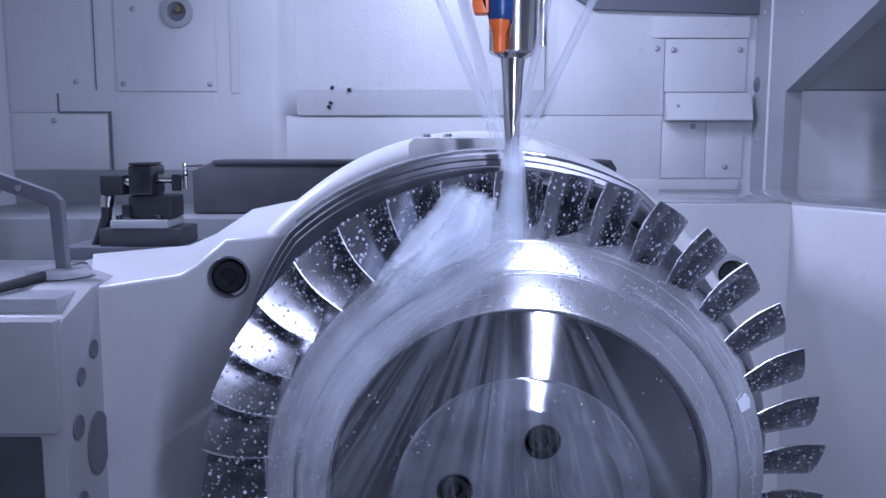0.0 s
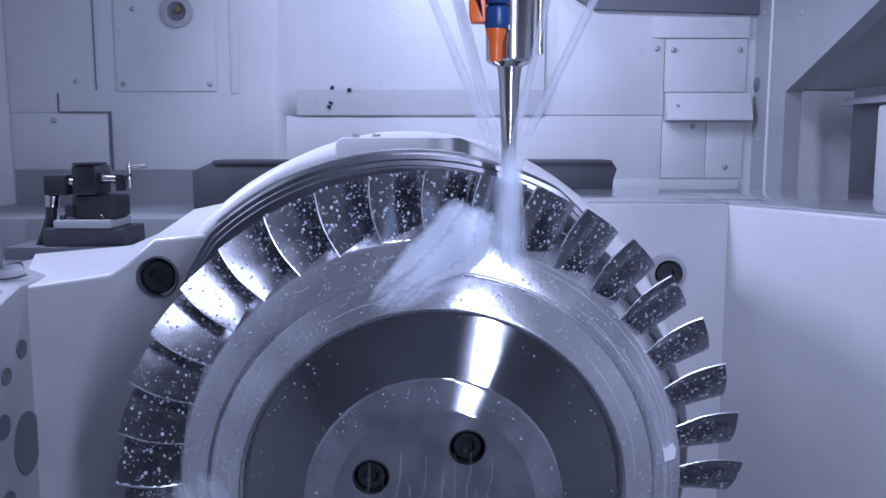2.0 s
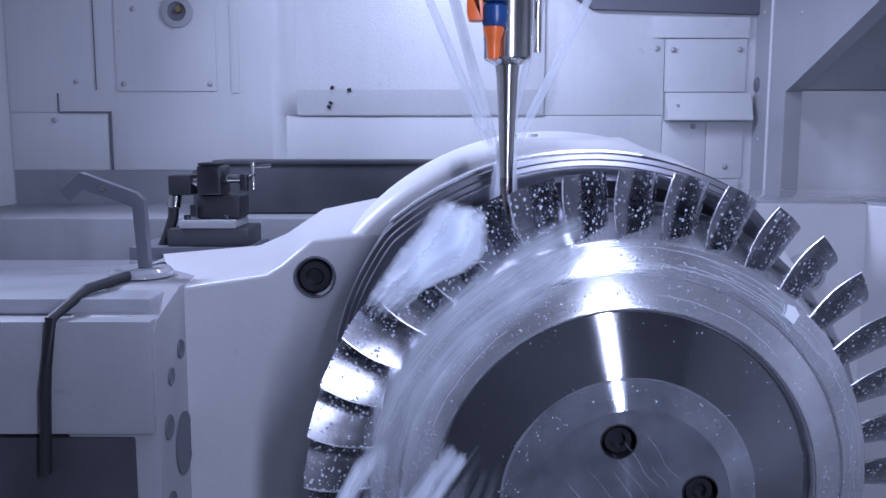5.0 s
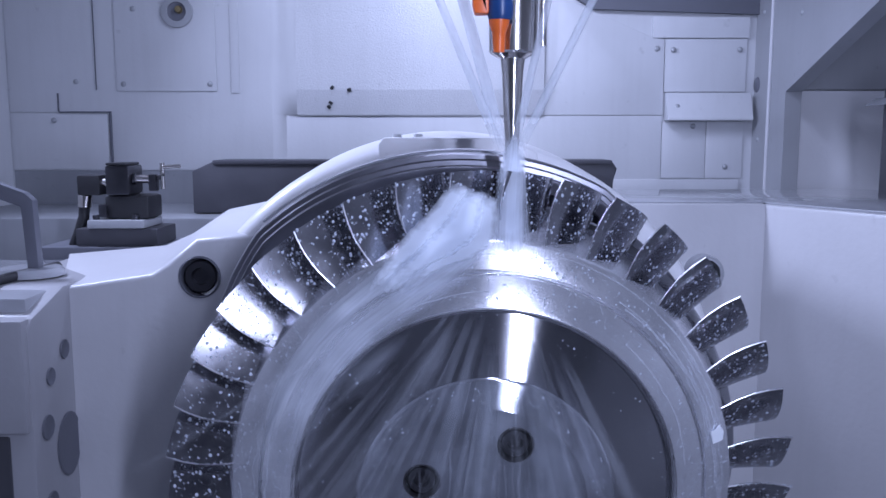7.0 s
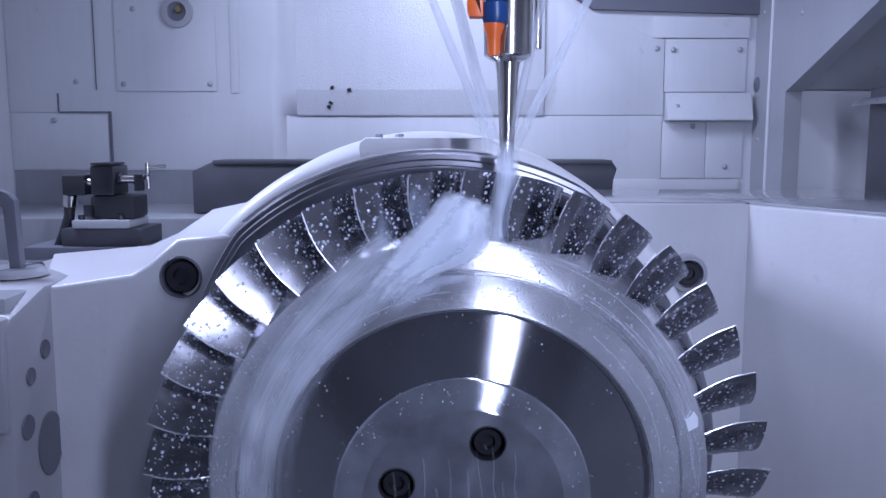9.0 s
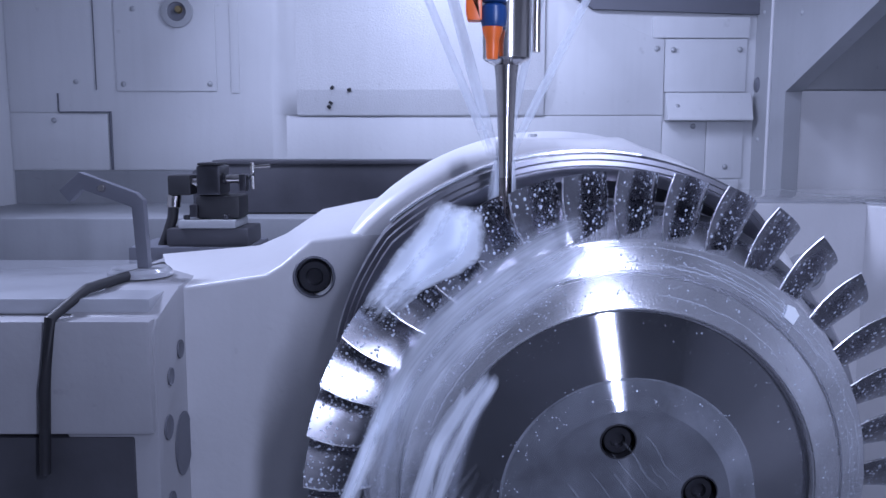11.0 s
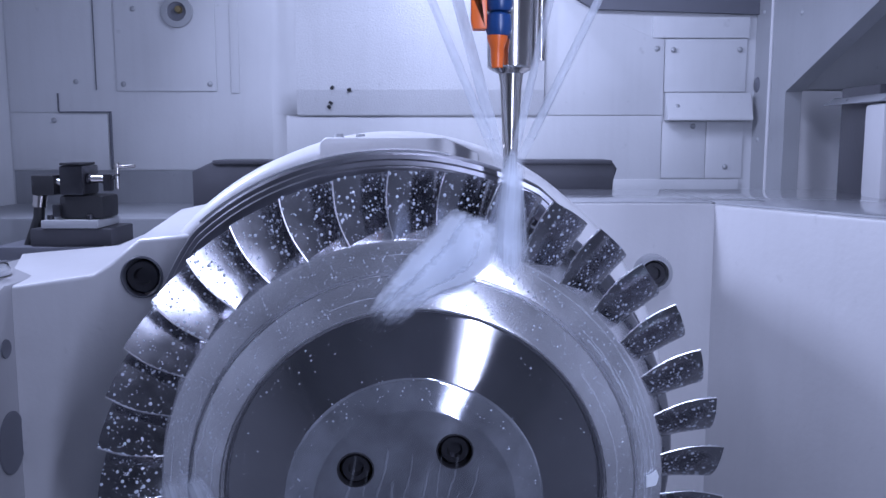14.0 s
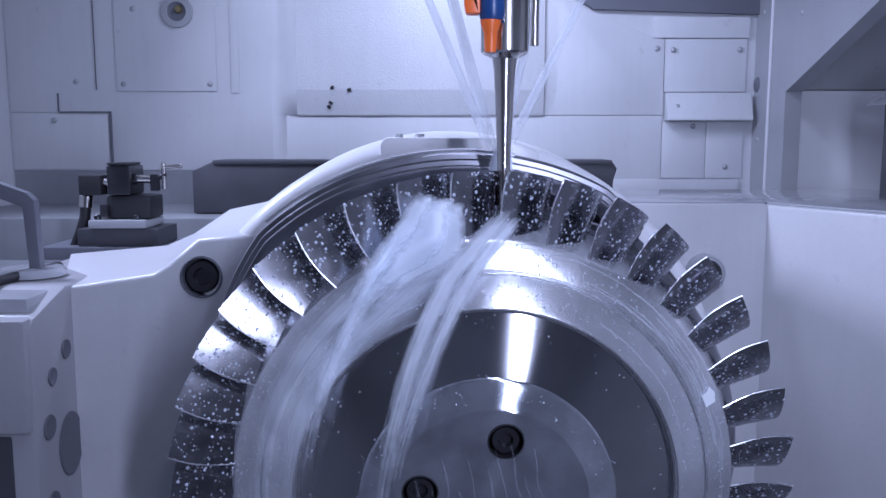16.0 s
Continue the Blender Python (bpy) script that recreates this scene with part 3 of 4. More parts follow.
    def bead(p, n, r, h):
        q = Vector(n).to_track_quat("Z", "Y").to_matrix()
        base = len(verts)
        k = 7
        for rr, hh in ((1.0, 0.0), (0.72, 0.7)):
            for i in range(k):
                a2 = 2 * math.pi * i / k
                verts.append(Vector(p) + q @ Vector((r * rr * math.cos(a2), r * rr * math.sin(a2), h * hh)))
        verts.append(Vector(p) + q @ Vector((0, 0, h)))
        for i in range(k):
            j = (i + 1) % k
            faces.append((base + i, base + j, base + k + j, base + k + i))
            faces.append((base + k + i, base + k + j, base + 2 * k))

    for _ in range(4200):
        a2 = rng.uniform(0, 2 * math.pi)
        u = rng.random()
        if u < 0.45:
            r, o, nz = rng.uniform(0.218, 0.242), 0, 0.96
            o = 0.0035 + (0.242 - r) * 0.286
        elif u < 0.8:
            r = rng.uniform(0.188, 0.213)
            o, nz = 0.0145 + (0.2135 - r) * 0.346, 0.95
        else:
            r = rng.uniform(0.10, 0.178)
            o, nz = (0.0185 + (0.1795 - r) * 0.2816 if r > 0.128 else 0.0352 + (0.127 - r) * 0.315), 0.96
        s = rng.choice((0.0003, 0.0003, 0.0004, 0.0005, 0.0006, 0.0009)) * rng.uniform(0.7, 1.2)
        bead((r * math.cos(a2), r * math.sin(a2), o), (0.25 * math.cos(a2), 0.25 * math.sin(a2), nz), s, s * 0.35)
    bladefaces = [p for p in me.polygons if p.area > 1e-6]
    for i in range(BLADES):
        m = pose(0, 0, 0, 0, 0, BLADE_0 + i * 360 / BLADES)
        for _ in range(560):
            p = bladefaces[int(len(bladefaces) * rng.random())]
            vs = [me.vertices[v].co for v in p.vertices][:4]
            if len(vs) < 4:
                continue
            u, v = rng.random(), rng.random()
            co = vs[0].lerp(vs[1], u).lerp(vs[3].lerp(vs[2], u), v)
            s = rng.choice((0.0003, 0.0004, 0.0005, 0.0006, 0.0007, 0.0009, 0.0011, 0.0016)) * rng.uniform(0.7, 1.2)
            bead(m @ co, m.to_3x3() @ p.normal, s, s * 0.35)
    drops = bpy.data.meshes.new("drops")
    drops.from_pydata([tuple(v) for v in verts], [], faces)
    drops.materials.append(DROP)
    drops.shade_smooth()
    b.free()
    tagged(part("coolant_beading", drops, DROP, t, "beads of coolant"), kind="stuff")
    return t


def touch_probe():
    t = thing("tool_setter", "black touch probe with chrome stylus on a bracket", "probe", (-0.44, 1.27, 1.345))
    at = Matrix.Translation((0.44, -1.27, -1.345))

    def sub(name, bm, mat, label=""):
        bmesh.ops.transform(bm, matrix=at, verts=bm.verts)
        return part(name, bm, mat, t, label)

    sub("base_block", box(None, -0.505, -0.385, 1.24, 1.33, 1.345, 1.371, 0.003), DARK)
    sub("base_plate", box(None, -0.486, -0.402, 1.235, 1.32, 1.3715, 1.384, 0.003), STEEL_SHEET)
    sub("body", box(None, -0.460, -0.425, 1.245, 1.305, 1.4195, 1.463, 0.004), BLACK_STEEL)
    sub("body_cap", box(None, -0.457, -0.428, 1.242, 1.300, 1.4635, 1.467, 0.0012), BLACK)
    sub("lower_body", box(None, -0.463, -0.398, 1.247, 1.31, 1.3845, 1.419, 0.006), BLACK)
    sub("clamp_ear", box(None, -0.470, -0.458, 1.240, 1.262, 1.388, 1.406, 0.002), BLACK_STEEL)
    sub("rear_cap", box(None, -0.504, -0.470, 1.25, 1.30, 1.419, 1.449, 0.004), BLACK)
    sub("link_pin", rod(None, (-0.472, 1.262, 1.438), (-0.459, 1.262, 1.438), 0.006), CHROME)
    sub("shaft", rod(None, (-0.4265, 1.262, 1.443), (-0.398, 1.262, 1.443), 0.0062), CHROME, "chrome shaft")
    sub("shaft_collar", rod(None, (-0.4245, 1.262, 1.443), (-0.419, 1.262, 1.443), 0.0085), BLACK_STEEL)
    sub("stylus_block", box(None, -0.400, -0.389, 1.255, 1.272, 1.425, 1.450, 0.002), BLACK_STEEL)
    sub("stylus_arm", rod(None, (-0.402, 1.262, 1.436), (-0.378, 1.262, 1.450), 0.0032), BLACK_STEEL)
    sub("stylus", rod(None, (-0.384, 1.262, 1.460), (-0.354, 1.262, 1.462), 0.0028), CHROME)
    sub("stylus_post", rod(None, (-0.381, 1.262, 1.428), (-0.381, 1.262, 1.467), 0.0032), CHROME)
    for x in (-0.476, -0.418):
        sub("base_screw", rod(None, (x, 1.247, 1.384), (x, 1.247, 1.391), 0.005), BLACK_STEEL)
    sub("cable_gland", rod(None, (-0.500, 1.27, 1.419), (-0.502, 1.27, 1.400), 0.010), CHROME)
    sub("cable", hose(None, [(-0.502, 1.27, 1.402), (-0.504, 1.27, 1.385), (-0.512, 1.268, 1.36), (-0.522, 1.266, 1.335)], 0.008), BLACK, "black cable")
    sub("mounting_column", box(None, -0.56, -0.38, 1.235, 1.36, 0.60, 1.3445, 0.003), GREY_DARK)
    return t


def bracket():
    t = thing("bent_bracket", "bent flat steel bracket on a round foot", "bracket", (-0.466, 1.05, 1.3355))
    at = Matrix.Translation((0.466, -1.05, -1.3355))
    b = prism(None, [(-0.560, 1.440), (-0.535, 1.462), (-0.468, 1.437), (-0.459, 1.428), (-0.456, 1.345), (-0.470, 1.345), (-0.474, 1.420), (-0.532, 1.441), (-0.548, 1.425)], 1.02, 1.034, "xz", 0.002)
    bmesh.ops.transform(b, matrix=at, verts=b.verts)
    part("bar", b, GREY_DARK, t)
    b = lathe(None, [(0, 0.010), (0.034, 0.010), (0.038, 0.006), (0.038, 0.0)], 40, m=pose(-0.470, 1.03, 1.3357))
    bmesh.ops.transform(b, matrix=at, verts=b.verts)
    part("foot", b, CAST_GREY, t)
    b = lathe(None, [(0, 0.003), (0.004, 0.003), (0.005, 0)], 16, m=pose(-0.508, 1.02, 1.443, 90, 0, 0))
    bmesh.ops.transform(b, matrix=at, verts=b.verts)
    part("screw", b, CHROME, t)
    return t


def side_housing():
    t = thing("trunnion_housing", "white trunnion bearing housing, its shaded flank coloured dark", "machine housing", (0.785, 1.25, 1.416))
    part("housing_body", box(box(None, -0.075, 0.26, -0.06, -0.004, 0.0, 0.135, 0.008), 0.0, 0.26, -0.003, 0.13, 0.0, 0.135, 0.004), CAST_WHITE, t)
    part("housing_lid", prism(None, [(-0.080, 0.1375), (-0.06, 0.150), (0.26, 0.178), (0.26, 0.1375)], -0.05, 0.13, "xz", 0.004), CAST_GREY, t)
    # the dark colour carries the shadow on the housing's side
    part("shaded_flank", box(None, -0.052, -0.002, 0.0, 0.12, 0.0, 0.165, 0.004), DARK, t)
    for z in (0.15, 0.095):
        part("screw", lathe(None, [(0, 0.004), (0.005, 0.004), (0.006, 0)], 16, m=pose(0.012, -0.06, z, 90)), CHROME, t)
    return t


# ---- spindle and tool ----
TOOL = Vector((0.066, 0.822, 1.42))
NOZZLES = ((-0.108, -0.02), (-0.070, 0.03), (0.052, -0.01), (0.120, 0.02))


def spindle():
    t = thing("spindle_tool", "chrome tool holder with a slim tapered end mill", "tool holder", TOOL)
    part("end_mill", lathe(None, [(0, -0.004), (0.0035, -0.003), (0.0055, 0.001), (0.006, 0.006), (0.0062, 0.05)], 24), CARBIDE, t, "dark coated ball nose end mill")
    part("tapered_neck", lathe(None, [(0.0062, 0.05), (0.0066, 0.07), (0.0102, 0.145), (0.0118, 0.156), (0.0205, 0.1605)], 40), CHROME, t)
    part("holder", lathe(None, [(0.0, 0.1604), (0.0205, 0.1605), (0.0225, 0.1625), (0.0240, 0.236), (0.024, 0.2365)], 48), CHROME, t, "polished chrome tool holder")
    part("flange", lathe(None, [(0.0238, 0.236), (0.034, 0.2365), (0.036, 0.239), (0.036, 0.262), (0.046, 0.265), (0.046, 0.29)], 48), BLACK_STEEL, t)
    part("spindle_nose", lathe(None, [(0.046, 0.29), (0.052, 0.292), (0.048, 0.30), (0.048, 0.70), (0.09, 0.72), (0.09, 1.02)], 64), STEEL_SHEET, t)
    for x, y in NOZZLES:  # thin arms that carry the jet nozzles
        part("nozzle_arm", hose(None, [(0, 0, 0.345), (x * 0.6, y * 0.6, 0.345), (x, y, 0.335), (x, y, 0.318)], 0.004), CHROME, t)
        part("nozzle", rod(None, (x, y, 0.322), (x * 0.97, y * 0.97, 0.296), 0.006, 0.0048), CHROME, t)
    return t


def coolant_hose():
    t = thing("coolant_hose", "blue and orange jointed plastic coolant hose", "hose", (0.047, 0.785, 1.56))
    d = Vector((-0.047, -0.785, -1.56))

    def sub(name, bm, mat, label=""):
        bmesh.ops.translate(bm, vec=d, verts=bm.verts)
        return part(name, bm, mat, t, label)

    sub("nozzle", lathe(None, [(0.0030, 0.0), (0.0050, 0.0), (0.0058, 0.010), (0.0062, 0.017), (0.0092, 0.0255), (0.0094, 0.0285), (0.006, 0.0285)], 28, m=pose(0.0505, 0.785, 1.5785)), ORANGE, "orange nozzle")
    for i, (z, r) in enumerate(((1.6165, 0.0118), (1.638, 0.0122), (1.659, 0.0122), (1.680, 0.0122))):
        sub("joint", lathe(None, [(r * 0.55, -0.0105), (r * 0.86, -0.0095), (r * 0.99, -0.005), (r, 0.002), (r * 0.96, 0.008), (r * 0.70, 0.0105)], 28, m=pose(0.0515 + 0.0005 * i, 0.785, z)), BLUE)
    b = prism(None, [(0.0285, 1.612), (0.041, 1.612), (0.041, 1.640), (0.0285, 1.645), (0.0285, 1.700), (0.0265, 1.700), (0.0265, 1.620)], 0.779, 0.796, "xz", 0.002)
    sub("clip", b, ORANGE, "orange clip beside the hose")
    sub("steel_tube", hose(None, [(0.0345, 0.80, 1.640), (0.0345, 0.80, 1.70), (0.0345, 0.80, 1.78)], 0.004), BLACK_STEEL)
    sub("far_nozzle", hose(None, [(0.096, 0.84, 1.59), (0.096, 0.84, 1.66), (0.096, 0.84, 1.78)], 0.004), CHROME)
    sub("feed", hose(None, [(0.053, 0.785, 1.678), (0.053, 0.785, 1.72), (0.05, 0.80, 1.78), (0.05, 0.822, 1.80)], 0.010), BLUE)
    return t


def sheet(name, rows, mat, parent, label="", wave=0.0, edge=0.35, ends=(0.2, 0.3), nu=14, nv=40):
    """A skin of flowing coolant through rows of (left, right) places, thin at its borders."""
    rows = [(Vector(a), Vector(c)) for a, c in rows]
    verts, thick, uv, faces = [], [], [], []
    for j in range(nv + 1):
        s = j / nv * (len(rows) - 1)
        i = min(int(s), len(rows) - 2)
        k = s - i
        four = [rows[min(max(i + q, 0), len(rows) - 1)] for q in (-1, 0, 1, 2)]
        a, c = (0.5 * (2 * f[1] + (f[2] - f[0]) * k + (2 * f[0] - 5 * f[1] + 4 * f[2] - f[3]) * k ** 2 + (3 * f[1] - f[0] - 3 * f[2] + f[3]) * k ** 3)
                for f in ([r[side] for r in four] for side in (0, 1)))
        for u in range(nu + 1):
            q = u / nu
            p = a.lerp(c, q)
            nz = noise.noise(p * 40 + Vector((0, 0, j * 0.02)))
            p = p + Vector((0, -1, 0)) * (wave * (nz + 0.6 * math.sin(math.pi * q)))
            verts.append(tuple(p))
            v = j / nv
            e1 = min(1, q / edge, (1 - q) / edge)
            e2 = min(1, v / max(ends[0], 1e-3), (1 - v) / max(ends[1], 1e-3))
            thick.append(max(0.0, e1) ** 0.8 * max(0.0, e2))
            uv.append((q, v * 2.2))
    for j in range(nv):
        for u in range(nu):
            b0 = j * (nu + 1) + u
            faces.append((b0, b0 + 1, b0 + nu + 2, b0 + nu + 1))
    me = bpy.data.meshes.new(name)
    me.from_pydata(verts, [], faces)
    at = me.attributes.new("thick", "FLOAT", "POINT")
    at.data.foreach_set("value", thick)
    lay = me.uv_layers.new(name="flow")
    for loop in me.loops:
        lay.data[loop.index].uv = uv[loop.vertex_index]
    me.materials.append(mat)
    me.shade_smooth()
    ob = part(name, me, mat, parent, label)
    return ob


def jets():
    """Coolant streams from the spindle nose to the tool, in the tool's space."""
    t = thing("coolant_jets", "thin white coolant jets meeting at the cutter", "water jet", TOOL)
    o = Vector((0.062, 0.812, 1.484)) - TOOL
    for (x0, y0), w0, w1 in zip(NOZZLES, (0.0040, 0.0060, 0.0035, 0.0042), (0.0050, 0.0055, 0.0040, 0.0048)):
        a = Vector((x0, y0, 0.30))
        end = o + Vector((x0 * 0.05, -0.012, 0))
        nu, nv = 10, 30
        verts, thick, uv, faces = [], [], [], []
        for j in range(nv + 1):
            v = j / nv
            c = a.lerp(end, v)
            w = w0 + (w1 - w0) * v
            for u in range(nu):
                an = 2 * math.pi * u / nu
                verts.append((c.x + w * math.cos(an), c.y + w * math.sin(an), c.z))
                thick.append(0.75 if v < 0.8 else 0.75 * (1 - v) / 0.2)
                uv.append((u / nu, v))
        for j in range(nv):
            for u in range(nu):
                n2 = (u + 1) % nu
                faces.append((j * nu + u, j * nu + n2, (j + 1) * nu + n2, (j + 1) * nu + u))
        me = bpy.data.meshes.new("jet")
        me.from_pydata(verts, [], faces)
        me.attributes.new("thick", "FLOAT", "POINT").data.foreach_set("value", thick)
        lay = me.uv_layers.new(name="flow")
        for loop in me.loops:
            lay.data[loop.index].uv = uv[loop.vertex_index]
        me.materials.append(JET)
        me.shade_smooth()
        part("jet", me, JET, t)
    # the plume that wraps the cutter and falls on the blades
    for w, y, z1 in ((0.009, -0.020, -0.012), (0.012, -0.026, 0.0), (0.014, -0.03, 0.004)):
        rows = [((-0.004 - w * 0.4, y, 0.085), (0.004 + w * 0.4, y, 0.085)), ((-0.006 - w * 0.7, y, 0.05), (0.004 + w * 0.7, y, 0.05)), ((-0.008 - w, y - 0.004, z1), (0.004 + w * 0.9, y - 0.004, z1)), ((-0.012 - w, y - 0.012, z1 - 0.034), (0.006 + w, y - 0.012, z1 - 0.034))]
        sheet("plume", rows, MIST, t, wave=0.003, edge=0.5, ends=(0.25, 0.3))
    return t


def polar(r, a, o):
    return FACE @ Vector((r * math.cos(radians(a)), r * math.sin(radians(a)), o))


def splash():
    """Coolant thrown to one side over the rim of the disc; its space is the disc's centre."""
    t = thing("coolant_splash", "white foaming coolant sheet running off the rim", "water splash", CENTRE)
    rows = [(polar(0.278, 92, 0.012), polar(0.225, 90, 0.016)), (polar(0.268, 103, 0.02), polar(0.205, 99, 0.024)), (polar(0.254, 116, 0.024), polar(0.193, 111, 0.03)), (polar(0.246, 132, 0.024), polar(0.187, 127, 0.034)), (polar(0.241, 150, 0.024), polar(0.183, 146, 0.036)), (polar(0.238, 172, 0.024), polar(0.178, 166, 0.036)), (polar(0.236, 190, 0.024), polar(0.178, 186, 0.036))]
    for lo, hi in ((0.0, 0.62), (0.42, 1.0)):
        sheet("rim_flow", [(a.lerp(c, lo), a.lerp(c, hi)) for a, c in rows], FOAM, t, wave=0.004, edge=0.45, ends=(0.06, 0.35))
    return t


def crest():
    """The crest that the cutter throws up, in the disc's space."""
    t = thing("coolant_crest", "thick white crest of coolant thrown from the cutter", "water splash", CENTRE)
    edges = (((-0.060, 0.296), (-0.026, 0.292)), ((-0.080, 0.270), (-0.030, 0.254)), ((-0.104, 0.245), (-0.046, 0.236)), ((-0.124, 0.218), (-0.085, 0.220)), ((-0.144, 0.186), (-0.118, 0.192)))
    for dx, dz, y, lo, hi in ((0.0, 0.0, -0.022, 0.0, 1.0), (-0.006, 0.004, -0.028, 0.0, 0.6), (0.006, -0.004, -0.030, 0.35, 1.0), (0.0, -0.002, -0.036, 0.15, 0.8)):
        rows = []
        for k, (a, c) in enumerate(edges):
            a, c = Vector((a[0] + dx, y - 0.004 * k, a[1] + dz)), Vector((c[0] + dx, y - 0.004 * k, c[1] + dz))
            rows.append((a.lerp(c, lo), a.lerp(c, hi)))
        sheet("crest_lobe", rows, CREST_FOAM, t, wave=0.006, edge=0.35, ends=(0.15, 0.45))
    return t


def stream():
    """Two narrow streams that fall across the face of the disc."""
    t = thing("coolant_stream", "narrow foaming coolant streams falling across the face", "water stream", CENTRE)
    for width, path in ((0.011, ((-0.006, -0.024, 0.274), (-0.036, -0.036, 0.243), (-0.066, -0.048, 0.207), (-0.092, -0.060, 0.150), (-0.110, -0.068, 0.090), (-0.122, -0.075, 0.030), (-0.130, -0.08, -0.04))),
                        (0.008, ((0.002, -0.026, 0.268), (-0.026, -0.040, 0.238), (-0.052, -0.052, 0.200), (-0.080, -0.066, 0.140), (-0.104, -0.075, 0.070), (-0.116, -0.08, 0.010))),
                        (0.010, ((-0.084, -0.022, 0.274), (-0.112, -0.032, 0.236), (-0.142, -0.040, 0.186), (-0.170, -0.044, 0.130), (-0.190, -0.048, 0.070), (-0.200, -0.050, 0.0))),
                        (0.006, ((-0.098, -0.026, 0.268), (-0.122, -0.038, 0.230), (-0.150, -0.044, 0.178), (-0.174, -0.050, 0.120), (-0.190, -0.052, 0.06)))):
        rows = [((x - width, y, z + 0.4 * width), (x + width, y, z - 0.4 * width)) for x, y, z in path]
        sheet("stream_strand", rows, STRAND, t, wave=0.005, edge=0.45, ends=(0.1, 0.5))
    return t


def spray():
    """Fine threads of coolant that fan down from the cutter in front of the face."""
    t = thing("coolant_spray", "fine threads of coolant spraying down over the disc", "water spray", CENTRE)
    rng = random.Random(8)
    for i in range(84):
        a = radians(rng.uniform(-56, 30))
        r0, r1 = rng.uniform(0.06, 0.16), rng.uniform(0.26, 0.44)
        if rng.random() < 0.4:
            r1 = r0 + 0.08
        w = rng.choice((0.0008, 0.0012, 0.0018, 0.003, 0.008)) * rng.uniform(0.7, 1.3)
        o = Vector((-0.008, 0, 0.285))
        d, side = Vector((math.sin(a), 0, -math.cos(a))), Vector((math.cos(a), 0, math.sin(a)))
        rows = []
        for k in range(4):
            r = r0 + (r1 - r0) * k / 3
            c = o + d * r + Vector((0, -0.035 - 0.10 * r, 0))
            rows.append((c - side * w * (0.6 + k * 0.4), c + side * w * (0.6 + k * 0.4)))
        sheet("thread", rows, THREAD, t, wave=0.0, edge=0.5, ends=(0.3, 0.5), nu=4, nv=12)
    return t


enclosure()
COVER = way_cover()
CRADLE, RIM, BLISK, PROBE, BRACKET, HOUSING = cradle(), guard_ring(), blisk(), touch_probe(), bracket(), side_housing()
SPINDLE, HOSE, JETS, SPLASH, CREST, STREAM, SPRAY = spindle(), coolant_hose(), jets(), splash(), crest(), stream(), spray()

# seconds, shift of the carriage, turn of the disc
TABLE = [
    (0.0, 0.0000, 75.2), (0.5, -0.0337, 67.3), (1.0, -0.0905, 56.0), (1.2, -0.103, 54.3), (1.5, -0.1050, 54.6), (2.0, -0.0828, 62.2), (2.5, -0.0584, 69.9), (3.0, -0.0355, 76.9), (3.25, -0.0325, 78.0),
    (3.5, -0.0325, 78.3), (4.0, 0.0129, 87.5), (4.2, 0.0430, 92.0), (4.6, 0.088, 99.5), (5.0, 0.100, 102.0), (5.4, 0.078, 97.0), (5.9, 0.030, 84.5), (6.3, 0.0040, 76.2), (6.5, -0.0032, 74.3), (7.0, -0.0338, 66.9),
    (7.5, -0.0980, 55.2), (7.7, -0.105, 54.4), (8.0, -0.0990, 56.2), (8.5, -0.0768, 63.7), (9.0, -0.0557, 70.2), (9.5, -0.0321, 77.1), (10.0, 0.0078, 85.6), (10.2, 0.0330, 90.0), (10.6, 0.080, 98.0), (11.1, 0.100, 102.0),
    (11.6, 0.075, 96.5), (12.1, 0.020, 81.0), (12.3, 0.0050, 76.5), (12.5, -0.0002, 74.4), (13.0, -0.0335, 67.3), (13.5, -0.0909, 56.3), (13.7, -0.104, 54.3), (14.0, -0.1010, 55.4), (14.5, -0.0798, 62.6), (15.0, -0.0592, 68.3),
    (15.5, -0.0358, 75.5), (16.0, -0.0319, 76.8)]
# seconds, shift of the spindle sideways and up
HEAD = [
    (0.0, 0.0, 0.0), (0.5, 0.0, 0.0), (1.0, -0.0005, -0.0095), (1.5, -0.0015, -0.0145), (2.0, -0.003, -0.0078), (2.5, -0.0047, -0.003), (3.0, -0.0067, 0.0), (3.5, -0.0076, 0.0), (4.0, -0.0076, -0.0012), (4.2, -0.0076, -0.006), (5.0, -0.005, -0.006),
    (6.0, 0.0, -0.001), (6.5, 0.0005, 0.0), (7.0, 0.0, 0.0), (7.5, -0.001, -0.012), (8.0, -0.0015, -0.0128), (8.5, -0.0032, -0.0067), (9.0, -0.0048, -0.003), (9.5, -0.0066, 0.0), (10.0, -0.0076, -0.001), (10.2, -0.0076, -0.0055), (11.2, -0.005, -0.006),
    (12.1, 0.0, -0.001), (12.5, 0.0005, 0.0), (13.0, 0.0, 0.0), (13.5, -0.0005, -0.0098), (14.0, -0.0015, -0.0137), (14.5, -0.0032, -0.0075), (15.0, -0.005, -0.003), (15.5, -0.0072, 0.0), (16.0, -0.0076, 0.0)]


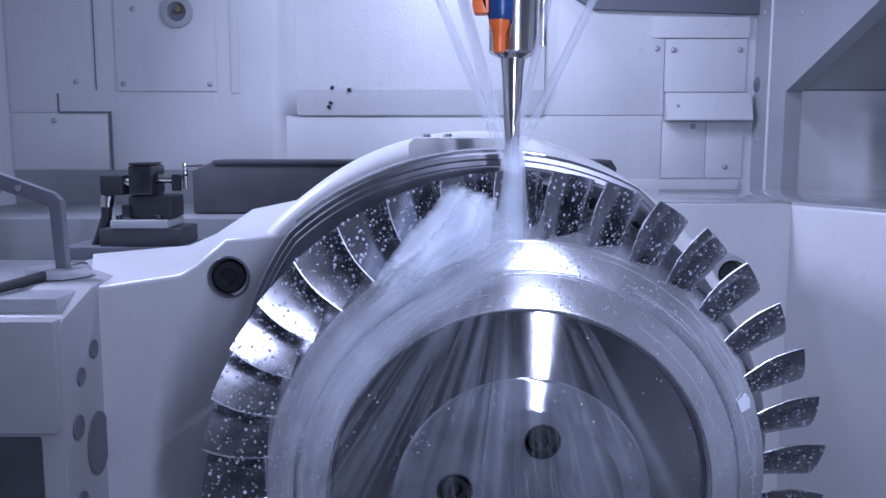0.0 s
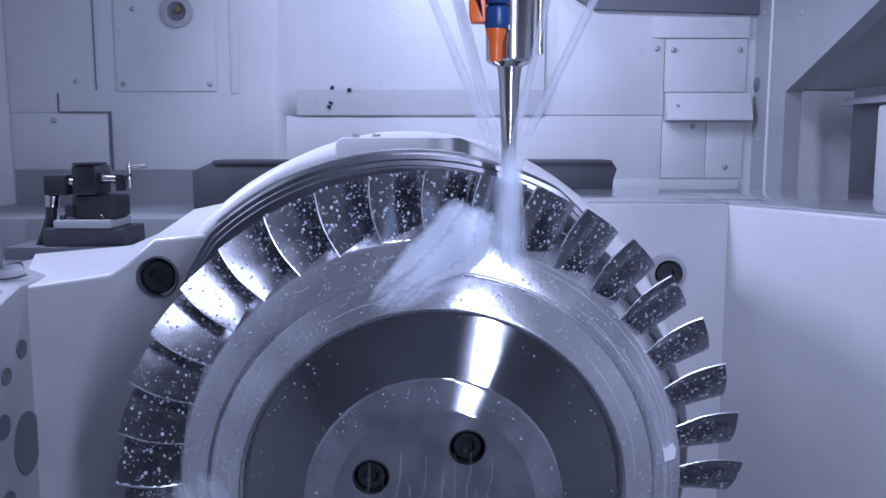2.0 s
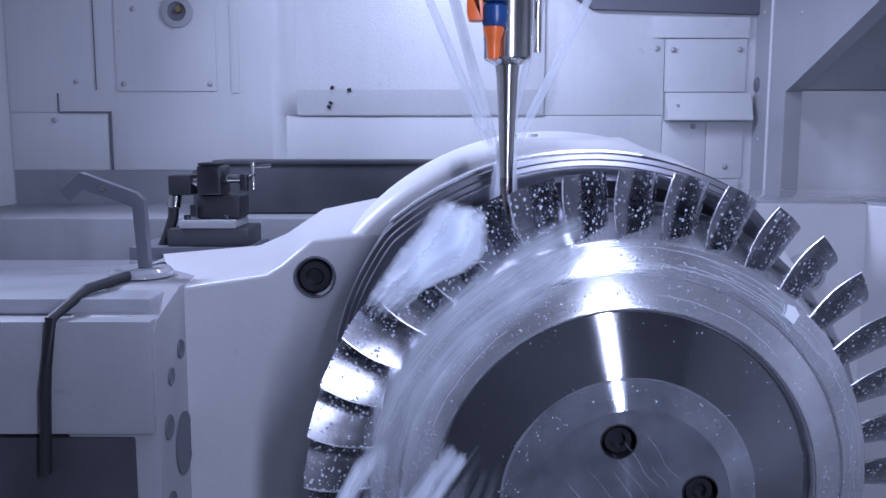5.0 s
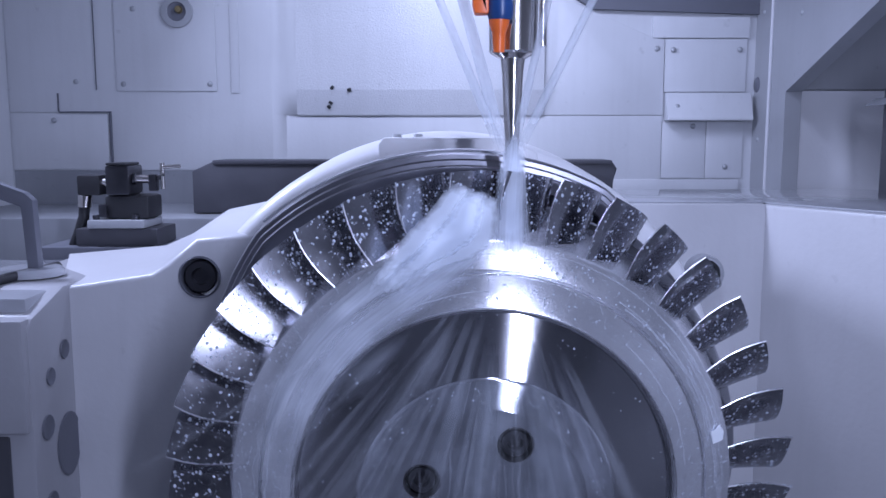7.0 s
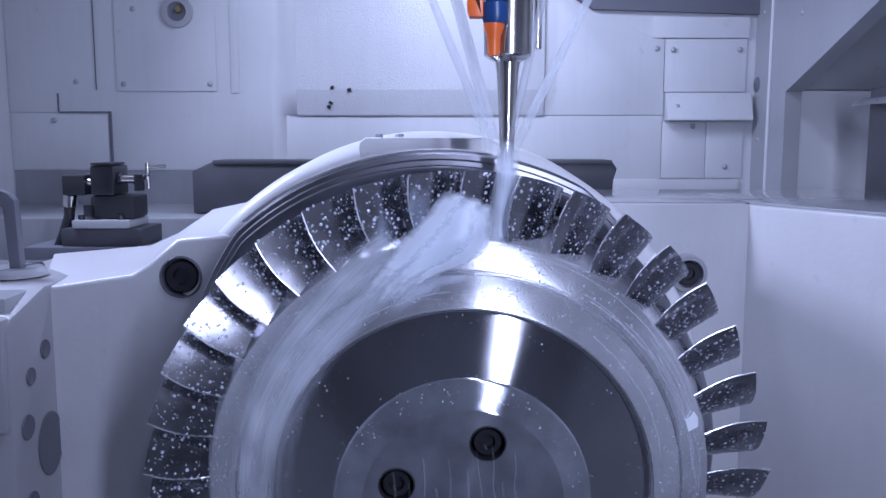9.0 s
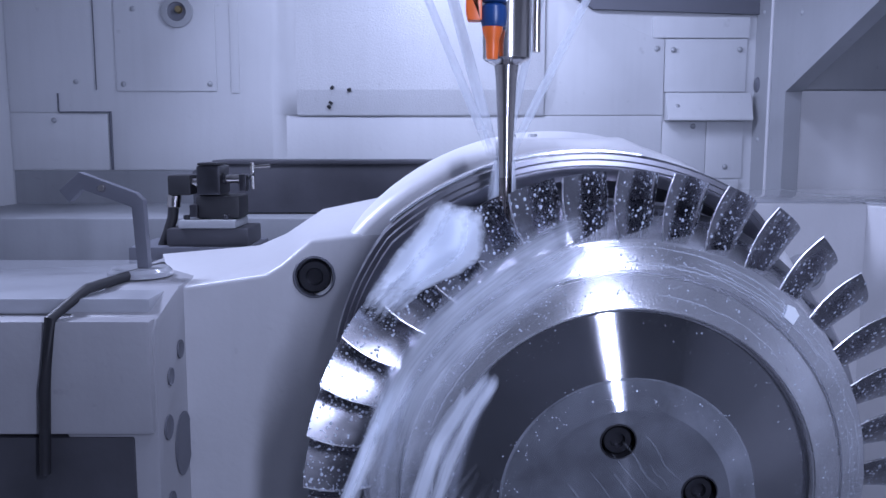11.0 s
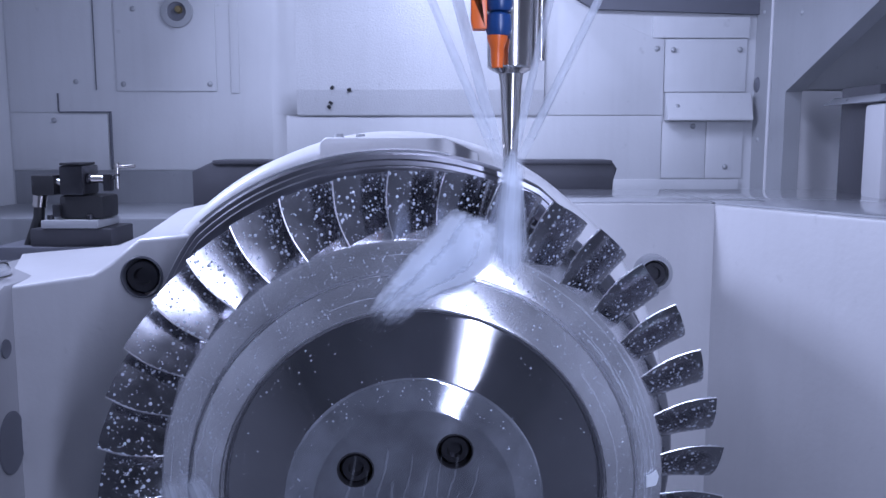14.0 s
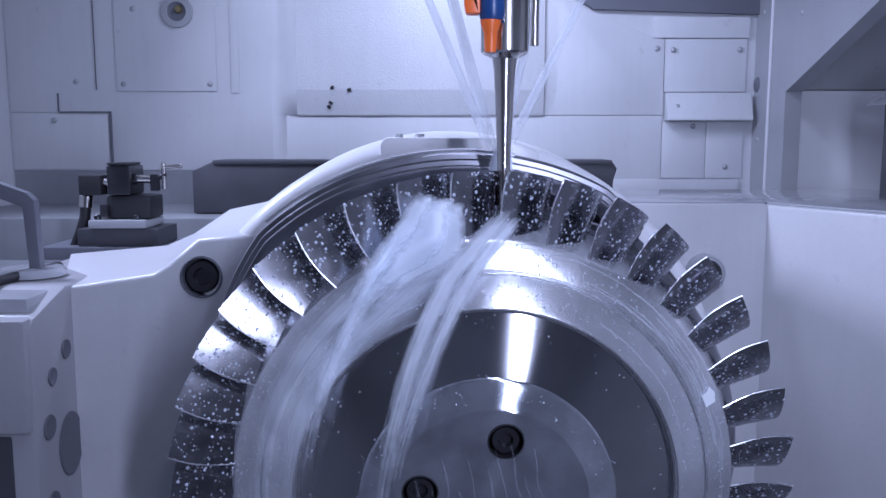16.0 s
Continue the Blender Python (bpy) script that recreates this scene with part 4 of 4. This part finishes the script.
RUN_OFF = [(0.0, 0), (0.6, 2), (1.05, 4), (1.4, 84), (2.1, 84), (2.45, 16), (3.2, 8), (4.2, 4), (5.2, 2), (6.3, 0), (7.0, 2), (7.5, 4), (7.85, 84), (8.5, 84), (8.9, 16), (9.5, 8), (10.2, 4), (12.3, 0), (13.0, 2), (13.5, 4), (13.85, 84), (14.5, 84), (14.9, 16), (15.5, 8), (16.0, 8)]
LEAP = [(0.0, 0), (1.5, -1), (2.4, 0), (3.5, 6), (4.2, 5), (6.3, 0), (8.0, -1), (8.9, 0), (10.0, 6), (10.2, 6), (12.3, 0), (14.0, -1), (14.9, 0), (16.0, 6)]
SWING = [(0.0, 4, 0.42), (2.72, 6, 0.42), (2.96, 5, 0.0), (3.2, 2, 0.0), (4.2, -6, 0.0), (4.7, -9, 0.05), (5.4, 4, 0.42), (9.08, 6, 0.42), (9.32, 5, 0.0), (9.6, 2, 0.0), (10.2, -6, 0.0), (10.8, -9, 0.05), (11.5, 4, 0.42), (15.08, 6, 0.42), (15.32, 5, 0.0), (15.6, 2, 0.0), (16.0, 0, 0.0)]
FINE = [(0.0, 0, 0.0), (0.5, 2, 0.02), (1.0, 4, 0.22), (1.4, 4, 0.36), (2.4, 4, 0.36), (4.2, 4, 0.34), (5.3, 2, 0.1), (6.0, 0, 0.0), (6.9, 2, 0.02), (7.4, 4, 0.22), (7.8, 4, 0.36), (9.0, 4, 0.36), (10.2, 4, 0.34), (11.4, 2, 0.1), (12.1, 0, 0.0), (12.9, 2, 0.02), (13.4, 4, 0.22), (13.8, 4, 0.36), (15.0, 4, 0.36), (16.0, 4, 0.36)]


# the jets follow the cutter in behind the blades at the end of each pass
DEPTH = [(0.0, 0.0), (2.2, 0.0), (2.8, 0.02), (3.3, 0.045), (4.2, 0.045), (5.2, 0.03), (6.0, 0.0), (8.6, 0.0), (9.1, 0.02), (9.5, 0.045), (10.2, 0.045), (11.2, 0.03), (12.1, 0.0), (14.6, 0.0), (15.1, 0.02), (15.5, 0.045), (16.0, 0.045)]


def at_time(rows, t):
    """The second column of rows at t, by straight lines."""
    return float(np.interp(t, [r[0] for r in rows], [r[1] for r in rows]))


def motions():
    for ob in (CRADLE, RIM, PROBE, BRACKET, HOUSING):
        home = Matrix.Translation(ob.location)
        walk(ob, [(t, Matrix.Translation((dx, 0, 0)) @ home) for t, dx, turn in TABLE])
    walk(BLISK, [(t, Matrix.Translation((dx, 0, 0)) @ HUB_POSE @ pose(0, 0, 0, 0, 0, turn)) for t, dx, turn in TABLE])
    for ob in (SPINDLE, HOSE):
        home = Matrix.Translation(ob.location)
        walk(ob, [(t, Matrix.Translation((dx, 0, dz)) @ home) for t, dx, dz in HEAD])
    home = Matrix.Translation(JETS.location)
    times = sorted({t for t, *_ in HEAD} | {t for t, _ in DEPTH})
    walk(JETS, [(t, Matrix.Translation((at_time(HEAD, t), at_time(DEPTH, t), at_time([(r[0], r[2]) for r in HEAD], t))) @ home) for t in times])
    # the sheet runs off along the rim and comes back, the streams swing across the face
    home, axle = Matrix.Translation(CENTRE), HUB_POSE
    for ob, share, rows in ((SPLASH, 0.75, RUN_OFF), (CREST, 0.05, LEAP)):
        times = sorted({t for t, *_ in TABLE} | {t for t, _ in rows})
        sink = [(r[0], 1.7 * r[2] if ob is CREST else 0.0) for r in HEAD]
        walk(ob, [(t, Matrix.Translation((share * at_time(TABLE, t), 0, at_time(sink, t))) @ axle @ pose(0, 0, 0, 0, 0, at_time(rows, t)) @ axle.inverted() @ home) for t in times])
    pivot = CENTRE + Vector((-0.01, 0, 0.28))
    walk(STREAM, [(t, Matrix.Translation(pivot + Vector((0.15 * at_time(TABLE, t), 0, 0))) @ pose(0, 0, 0, 0, swing, 0) @ Matrix.Translation((-0.3 * fall, 0, -fall)) @ Matrix.Translation(CENTRE - pivot)) for t, swing, fall in SWING])
    walk(SPRAY, [(t, Matrix.Translation(pivot + Vector((0.15 * at_time(TABLE, t), 0, 0))) @ pose(0, 0, 0, 0, swing, 0) @ Matrix.Translation((0, 0, -fall)) @ Matrix.Translation(CENTRE - pivot)) for t, swing, fall in FINE])


motions()
